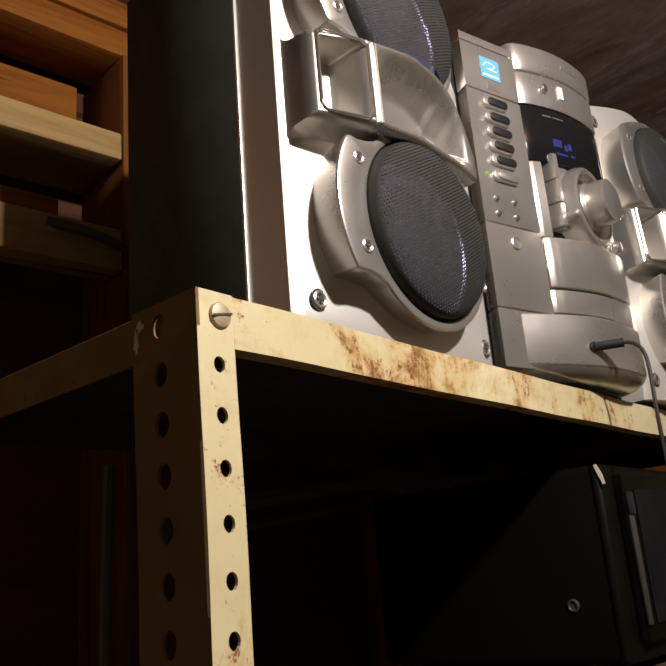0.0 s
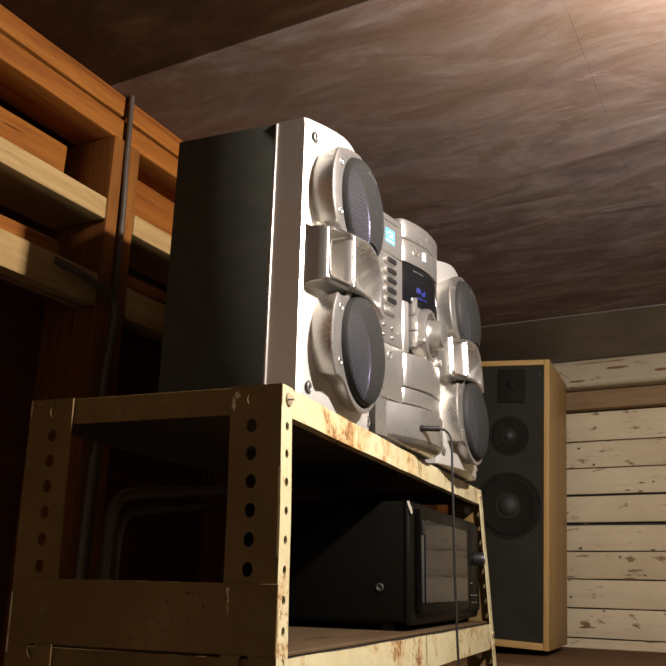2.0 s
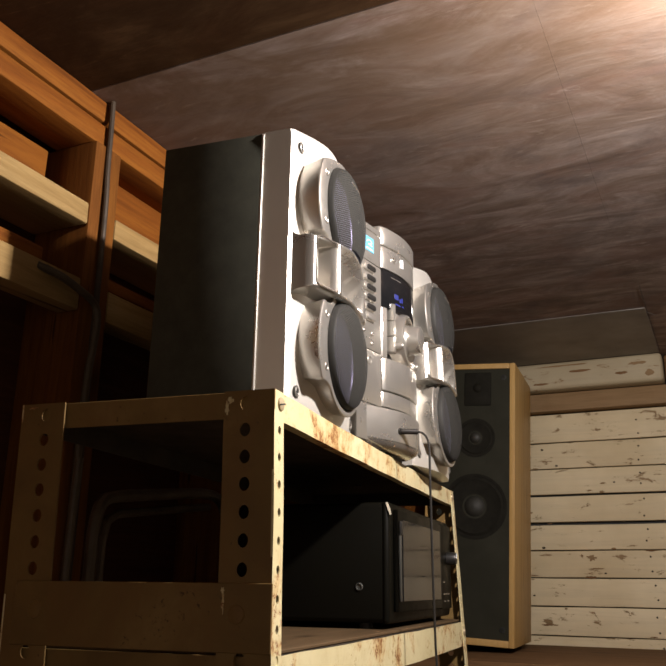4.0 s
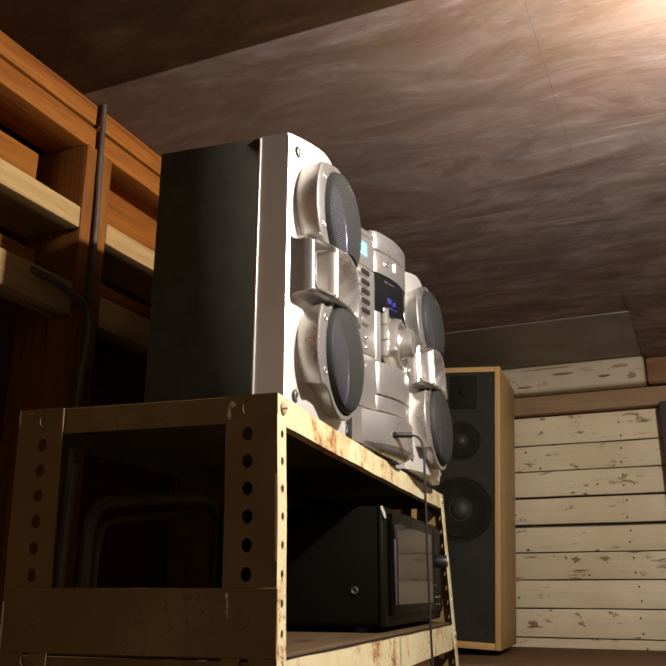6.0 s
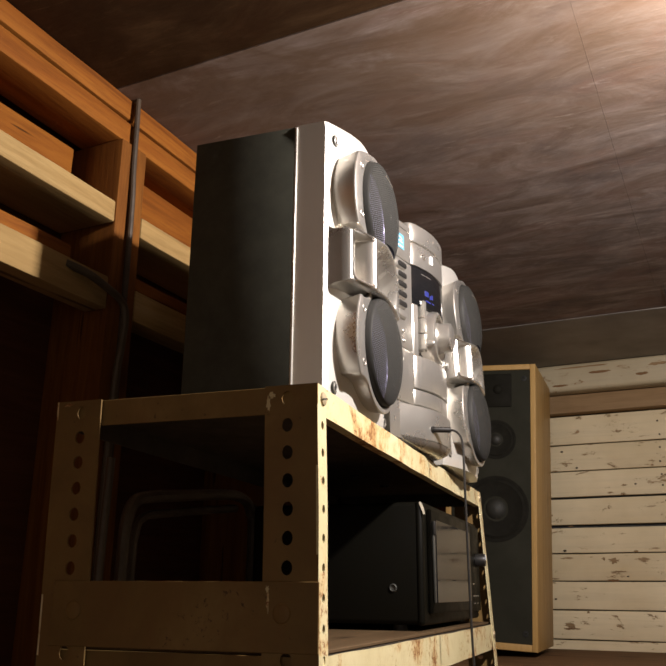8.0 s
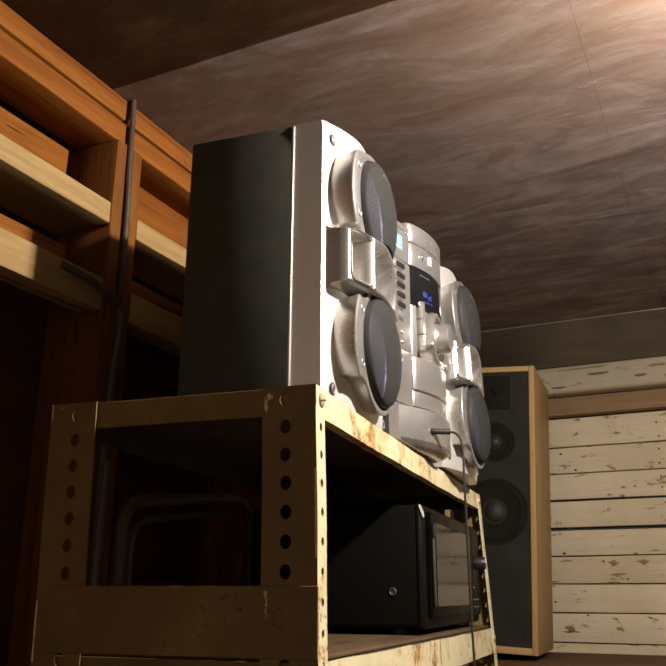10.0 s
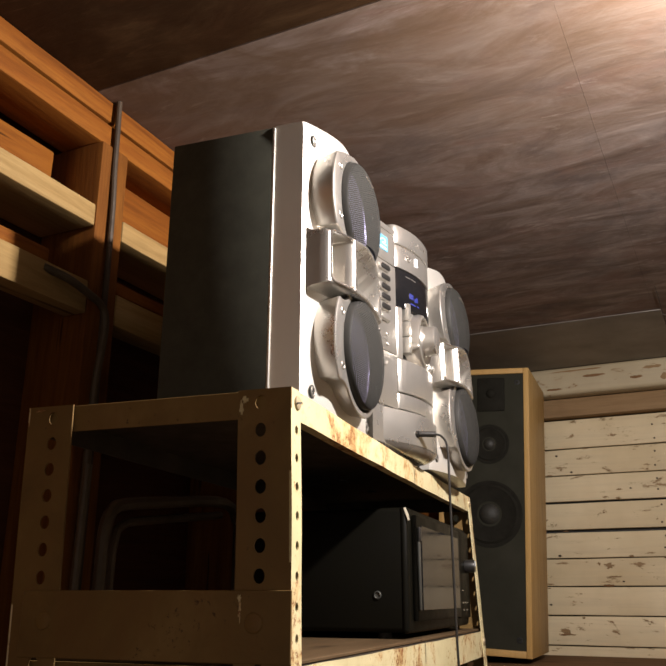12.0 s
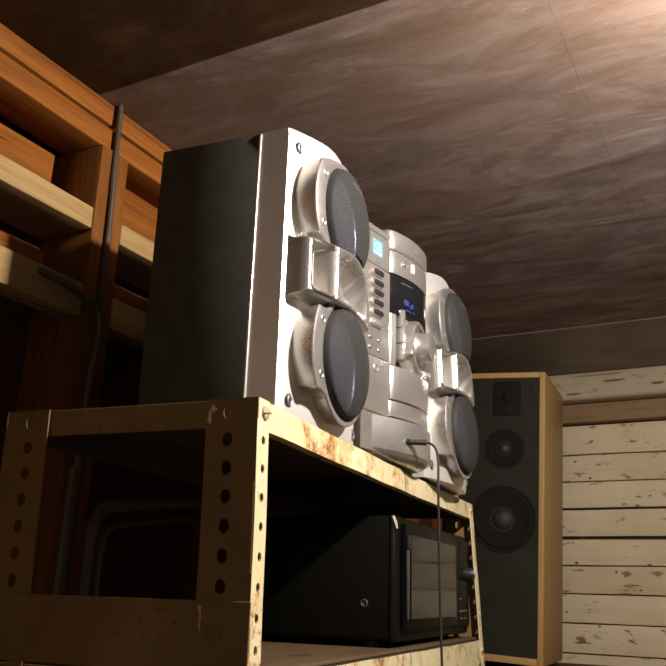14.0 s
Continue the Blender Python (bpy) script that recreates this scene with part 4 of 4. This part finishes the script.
part("light_bar", curved(0.4505, 0.4560, 1.7920, 1.8060, -0.0010, -0.004, 0.0005), STICKER, hifi, "pale upright light bar")
display = part("display", curved(0.4022, RE - 0.0010, 1.7178, 1.7766, 0.0014, 0.05, 0.001), GLOSS, hifi, "black glass display window")
for x, w, z, h in ((0.4340, 0.0030, 1.737, 0.008), (0.4380, 0.0030, 1.737, 0.008), (0.4420, 0.0022, 1.737, 0.008), (0.4480, 0.0036, 1.735, 0.006), (0.4530, 0.0045, 1.7365, 0.007), (0.4360, 0.014, 1.7285, 0.002), (0.4550, 0.006, 1.7295, 0.002)):
    part("segment", curved(x, x + w, z, z + h, 0.0011, 0.0, 0.0), BLUE, display)
for x, w in ((0.4260, 0.010), (0.438, 0.014)):
    part("printed_bar", curved(x, x + w, 1.7680, 1.7692, 0.0011, 0.002, 0.0), SILVER_DULL, display)
part("pillar", curved(0.4015, 0.4140, 1.6395, 1.7168, 0.0005), SILVER, hifi)
part("recess", curved(0.4144, RE - 0.001, 1.6395, 1.7168, 0.014), BLACK, hifi, "black recess behind the controls")
for z0, z1 in ((1.7005, 1.7265), (1.6765, 1.6995), (1.6520, 1.6755)):
    part("transport_button", curved(0.4245, 0.4295, z0, z1, -0.0025, 0.02, 0.0010), SILVER, hifi)
for z0, z1 in ((1.7005, 1.7165), (1.6765, 1.6995), (1.6520, 1.6755)):
    part("control_plate", curved(0.4300, 0.4480, z0, z1, 0.0040, 0.02, 0.001), SILVER, hifi)
part("control_plate", curved(0.4485, 0.5200, 1.6480, 1.7160, 0.0085, 0.02, 0.001), SILVER_DULL, hifi)
KX, KY, KZ = 0.471, -0.0045, 1.680
ring = part("knob_ring", lathe(bmesh.new(), [(0.0415, 0.008), (0.0412, -0.010), (0.0392, -0.0158), (0.0362, -0.0172), (0.0335, -0.0160), (0.0322, -0.009), (0.0322, 0.004)], (KX, KY, KZ), "y", 56, close=True), SILVER_DULL, hifi, "broad silver ring round the knob")
part("knob_well", lathe(bmesh.new(), [(0.0324, 0.002), (0.0324, 0.006)], (KX, KY, KZ), "y", 30), BLACK, hifi)
part("volume_knob", lathe(bmesh.new(), [(0.0240, 0.003), (0.0240, -0.014), (0.0230, -0.0152), (0.0228, -0.0160), (0.0222, -0.0168), (0.0216, -0.0310), (0.0208, -0.0338), (0.0190, -0.0347), (0.0002, -0.0352)], (KX, KY, KZ), "y", 56), SILVER, hifi, "large silver volume knob")
for a in (-50, 205, 300):
    part("lug", lathe(bmesh.new(), [(0.0045, 0.004), (0.0045, -0.012), (0.0032, -0.014), (0.0002, -0.0145)], (KX + 0.0430 * math.cos(radians(a)), KY - 0.002, KZ + 0.0430 * math.sin(radians(a))), "y", 14), SILVER, hifi)
part("corner_button", lathe(bmesh.new(), [(0.0065, 0.004), (0.0065, -0.010), (0.0050, -0.013), (0.0002, -0.014)], (0.512, -0.010, 1.648), "y", 16), SILVER, hifi)
part("drawer", curved(0.4030, 0.4745, 1.5905, 1.6382, -0.0030), SILVER, hifi, "disc drawer front")
part("drawer_side", curved(0.4015, 0.4029, 1.5905, 1.6382, 0.0), SILVER, hifi)
part("drawer_side", curved(0.4760, RE, 1.5905, 1.6382, -0.0015), SILVER, hifi)
part("band", curved(0.4015, 0.4745, 1.5670, 1.5888, 0.0), SILVER, hifi)
part("band_side", curved(0.4760, RE, 1.5660, 1.5890, 0.0), SILVER, hifi)
part("dark_seam", curved(0.4030, RE - 0.002, 1.5620, 1.5655, 0.004), GROOVE, hifi)
# plinth, bulging further forward
line = [(0.3530, 0.024), (0.3535, 0.018), (0.372, 0.007), (0.392, -0.004), (0.408, -0.0115), (0.425, -0.0185), (0.445, -0.0230), (0.470, -0.0255), (0.495, -0.0260), (0.512, -0.0240), (0.522, -0.0190), (0.527, -0.010)]
part("plinth", prism(bmesh.new(), line + [(0.527, 0.0500), (0.3530, 0.0500)], "z", 1.5155, 1.5612, 0.002, 3), SILVER, hifi)
bm = bmesh.new()
levels = []
for z, back, thin in ((1.5152, 0.0010, 1.0), (1.5110, 0.0035, 0.985), (1.5068, 0.0100, 0.96), (1.5042, 0.0180, 0.93)):
    mid = 0.44
    loop = [(mid + (x - mid) * thin, y + back) for x, y in line] + [(mid + (0.527 - mid) * thin, 0.280), (mid + (0.353 - mid) * thin, 0.280)]
    levels.append([bm.verts.new((x, y, z)) for x, y in loop])
for p, q in zip(levels, levels[1:]):
    for i in range(len(p)):
        bm.faces.new((p[i], p[(i + 1) % len(p)], q[(i + 1) % len(q)], q[i]))
bm.faces.new(levels[0])
bm.faces.new(levels[-1])
part("plinth_base", bm, SILVER_DULL, hifi, "curved underside of the plinth")
under = [(x * 0.94 + 0.027, y + 0.026) for x, y in line]
part("base", prism(bmesh.new(), under + [(0.520, 0.280), (0.36, 0.280)], "z", 1.5003, 1.5041), BLACK, hifi)
JX, JY, JZ = 0.4205, -0.0170, 1.5325
part("jack", lathe(bmesh.new(), [(0.0048, 0.002), (0.0048, -0.0014), (0.0030, -0.0016), (0.0028, 0.001)], (JX, JY, JZ), "y", 18), BLACK, hifi)

# headphone lead
lead = thing("audio_cable", "thin dark audio cable hanging from the stereo receiver", "cable", (0, 0, 0))
part("plug", tube(bmesh.new(), [(JX, JY - 0.001, JZ), (JX + 0.003, JY - 0.0085, JZ), (JX + 0.009, JY - 0.023, JZ)], 0.0040, 12), CABLE, lead)
part("plug_tip", tube(bmesh.new(), [(JX, JY + 0.001, JZ), (JX, JY - 0.0015, JZ)], 0.0018, 8), CHROME, lead)
part("cord", tube(bmesh.new(), [(JX + 0.0088, JY - 0.0225, JZ), (0.4345, -0.046, 1.5310), (0.4350, -0.0530, 1.5220), (0.4320, -0.0560, 1.5030), (0.4270, -0.0570, 1.465), (0.4275, -0.0572, 1.42), (0.4310, -0.0572, 1.33), (0.4360, -0.0575, 1.25), (0.445, -0.059, 1.15), (0.455, -0.06, 0.9), (0.47, -0.06, 0.5), (0.48, -0.07, 0.03), (0.52, -0.12, 0.003)], 0.0017, 8), CABLE, lead)


# ---- the black oven on the lower shelf ----
oven = thing("toaster_oven", "small black oven with glossy door on the lower shelf", "oven", (0, 0, 0))
OX0, OX1, OY0, OY1, OZ0, OZ1 = 0.440, 0.872, 0.006, 0.262, 1.2740, 1.4370
part("body", boxed(OX0, OX1, OY0 + 0.002, OY1, OZ0, OZ1, 0.007, 3), OVEN, oven)
part("front_frame", boxed(OX0 - 0.001, OX1 + 0.001, OY0 - 0.0002, OY0 + 0.012, OZ0 - 0.001, OZ1 + 0.0006, 0.0055, 3), OVEN, oven)
door = part("door", boxed(0.462, 0.770, OY0 - 0.0075, OY0 - 0.0005, 1.288, 1.428, 0.002), OVEN, oven)
part("door_glass", boxed(0.486, 0.752, OY0 - 0.0092, OY0 - 0.0076, 1.302, 1.415, 0.0006, 1), GLOSS, door, "glossy black door glass")
part("door_strip", boxed(0.4655, 0.4735, OY0 - 0.0105, OY0 - 0.0076, 1.302, 1.408, 0.001), DARKMETAL, door, "upright grey metal strip")
part("hinge", boxed(0.4645, 0.4745, OY0 - 0.0125, OY0 - 0.0078, 1.392, 1.412, 0.002), BLACK, door)
part("control_panel", boxed(0.776, OX1 - 0.003, OY0 - 0.0045, OY0 - 0.0002, 1.286, 1.430, 0.0015), OVEN, oven)
for z in (1.372,):
    knob = part("knob", lathe(bmesh.new(), [(0.0115, 0), (0.0110, -0.015), (0.0100, -0.0170), (0.0002, -0.0175)], (0.835, OY0 - 0.0047, z), "y", 24), BLACK, oven)
    part("knob_mark", boxed(0.834, 0.836, OY0 - 0.0230, OY0 - 0.0221, z, z + 0.009), STICKER, knob)
for x, z in ((0.795, 1.330), (0.795, 1.310), (0.815, 1.310), (0.835, 1.310), (0.800, 1.298), (0.830, 1.298)):
    part("printed_bar", boxed(x, x + 0.012, OY0 - 0.0051, OY0 - 0.0046, z, z + 0.0018), SILVER_DULL, oven)
part("screw", lathe(bmesh.new(), [(0.0056, 0), (0.0054, -0.0014), (0.0042, -0.0020), (0.0034, -0.0006), (0.0002, -0.0004)], (OX0, 0.0490, 1.3215), "x", 16), DARKMETAL, oven)
part("chip", prism(bmesh.new(), [(0.0100, 1.4355), (0.0075, 1.4362), (0.0035, 1.4275), (0.0020, 1.4190), (0.0040, 1.4185), (0.0080, 1.4290)], "x", OX0 - 0.0016, OX0 - 0.0008), CHIP, oven, "bare chipped corner")
for x in (0.46, 0.85):
    for y in (0.045, 0.235):
        part("foot", lathe(bmesh.new(), [(0.010, 0), (0.009, 0.0085)], (x, y, LOW + 0.0042), "z", 14), RUBBER, oven)


# ---- the tall loudspeaker on the bench ----
tall = thing("tower_speaker", "tall oak-veneered loudspeaker with grey baffle, leaning slightly", "speaker",
             matrix=Matrix.Translation((1.72, -0.006, 1.1640)) @ pose(0, 0, 0, 3.1, 0, -2.0))
TW, TH, TD = 0.262, 0.803, 0.335
bm = bmesh.new()
box(bm, 0, TD, 0, 0.016, 0.0, TH, 0.002)
box(bm, 0, TD, TW - 0.016, TW, 0.0, TH, 0.002)
box(bm, 0, TD, 0.0162, TW - 0.0162, TH - 0.016, TH, 0.002)
box(bm, 0, TD, 0.0162, TW - 0.0162, 0.0, 0.018, 0.002)
part("cabinet", bm, VENEER, tall, "light oak veneer cabinet")
part("back", boxed(TD - 0.02, TD - 0.004, 0.0165, TW - 0.0165, 0.0185, TH - 0.0165), BLACK, tall)
part("baffle", boxed(0.004, 0.022, 0.0165, TW - 0.0165, 0.0185, TH - 0.0165, 0.001), GREY, tall, "grey-green baffle")
DC = 0.116
part("tweeter_plate", boxed(0.0010, 0.0045, DC - 0.045, DC + 0.035, 0.675, 0.775, 0.003), WOOFER, tall)
part("tweeter_dome", lathe(bmesh.new(), [(0.014, -0.0005), (0.012, -0.004), (0.006, -0.007), (0.0003, -0.008)], (0.001, DC - 0.005, 0.728), "x", 20), WOOFER, tall)
part("midrange_driver", lathe(bmesh.new(), [(0.058, 0.003), (0.058, -0.001), (0.053, -0.0015), (0.050, -0.0005), (0.045, -0.003), (0.040, -0.0015), (0.018, 0.0000), (0.0165, 0.0000)], (0.0042, DC, 0.578), "x", 40), WOOFER, tall)
part("dust_cap", lathe(bmesh.new(), [(0.018, 0.0), (0.014, -0.006), (0.007, -0.010), (0.0003, -0.011)], (0.0042, DC, 0.578), "x", 24), DUST, tall)
part("woofer", lathe(bmesh.new(), [(0.094, 0.003), (0.094, -0.001), (0.088, -0.0015), (0.084, -0.0005), (0.077, -0.004), (0.070, -0.0015), (0.030, 0.0), (0.028, 0.0)], (0.0042, DC, 0.378), "x", 48), WOOFER, tall)
part("dust_cap", lathe(bmesh.new(), [(0.030, 0.0), (0.024, -0.008), (0.012, -0.013), (0.0003, -0.0145)], (0.0042, DC, 0.378), "x", 28), DUST, tall)
for y, z in ((0.034, 0.760), (0.034, 0.045), (TW - 0.034, 0.760), (TW - 0.034, 0.045)):
    part("grille_peg", lathe(bmesh.new(), [(0.008, 0.001), (0.008, -0.002), (0.004, -0.0022), (0.0036, 0.0005)], (0.0042, y, z), "x", 14), BLACK, tall)


# ---- bent tubing behind the shelf ----
chair = thing("folding_chair", "folded chair frame of dull brown bent tubing behind the shelf", "chair", (0, 0, 0))
part("back_frame", tube(bmesh.new(), [(0.218, 0.34, 0.70), (0.222, 0.34, 1.2), (0.224, 0.34, 1.34), (0.226, 0.34, 1.395), (0.240, 0.34, 1.424), (0.272, 0.34, 1.434), (0.34, 0.34, 1.443), (0.50, 0.34, 1.462), (0.57, 0.34, 1.462), (0.60, 0.34, 1.44), (0.61, 0.34, 1.38), (0.61, 0.34, 0.70)], 0.0085, 10), TUBING, chair)
part("leg", tube(bmesh.new(), [(0.158, 0.330, 0.006), (0.160, 0.330, 0.9), (0.161, 0.330, 1.30), (0.166, 0.330, 1.47)], 0.0055, 10), TUBING, chair)
part("leg", tube(bmesh.new(), [(0.62, 0.32, 0.006), (0.614, 0.34, 0.72)], 0.008, 10), TUBING, chair)
part("leg", tube(bmesh.new(), [(0.20, 0.32, 0.006), (0.218, 0.34, 0.72)], 0.008, 10), TUBING, chair)
part("inner_frame", tube(bmesh.new(), [(0.250, 0.345, 0.8), (0.252, 0.345, 1.30), (0.256, 0.345, 1.385), (0.275, 0.345, 1.408), (0.33, 0.345, 1.418), (0.55, 0.345, 1.445)], 0.006, 8), TUBING, chair)

HOSE_SKIN = plain("brown_dusty_hose", (0.075, 0.052, 0.028), 0.6, 0, 0.4, 30)
HOSE = [(0.150, 0.418, 1.733), (0.183, 0.402, 1.7265), (0.223, 0.394, 1.716), (0.247, 0.393, 1.710), (0.2575, 0.392, 1.699), (0.2610, 0.392, 1.677), (0.2595, 0.394, 1.640), (0.255, 0.396, 1.560), (0.252, 0.396, 1.2), (0.252, 0.396, 0.02)]
hose = tagged(part("hose", tube(bmesh.new(), HOSE, 0.0056, 10), HOSE_SKIN), "dark bent hose hanging along the wall", "hose")
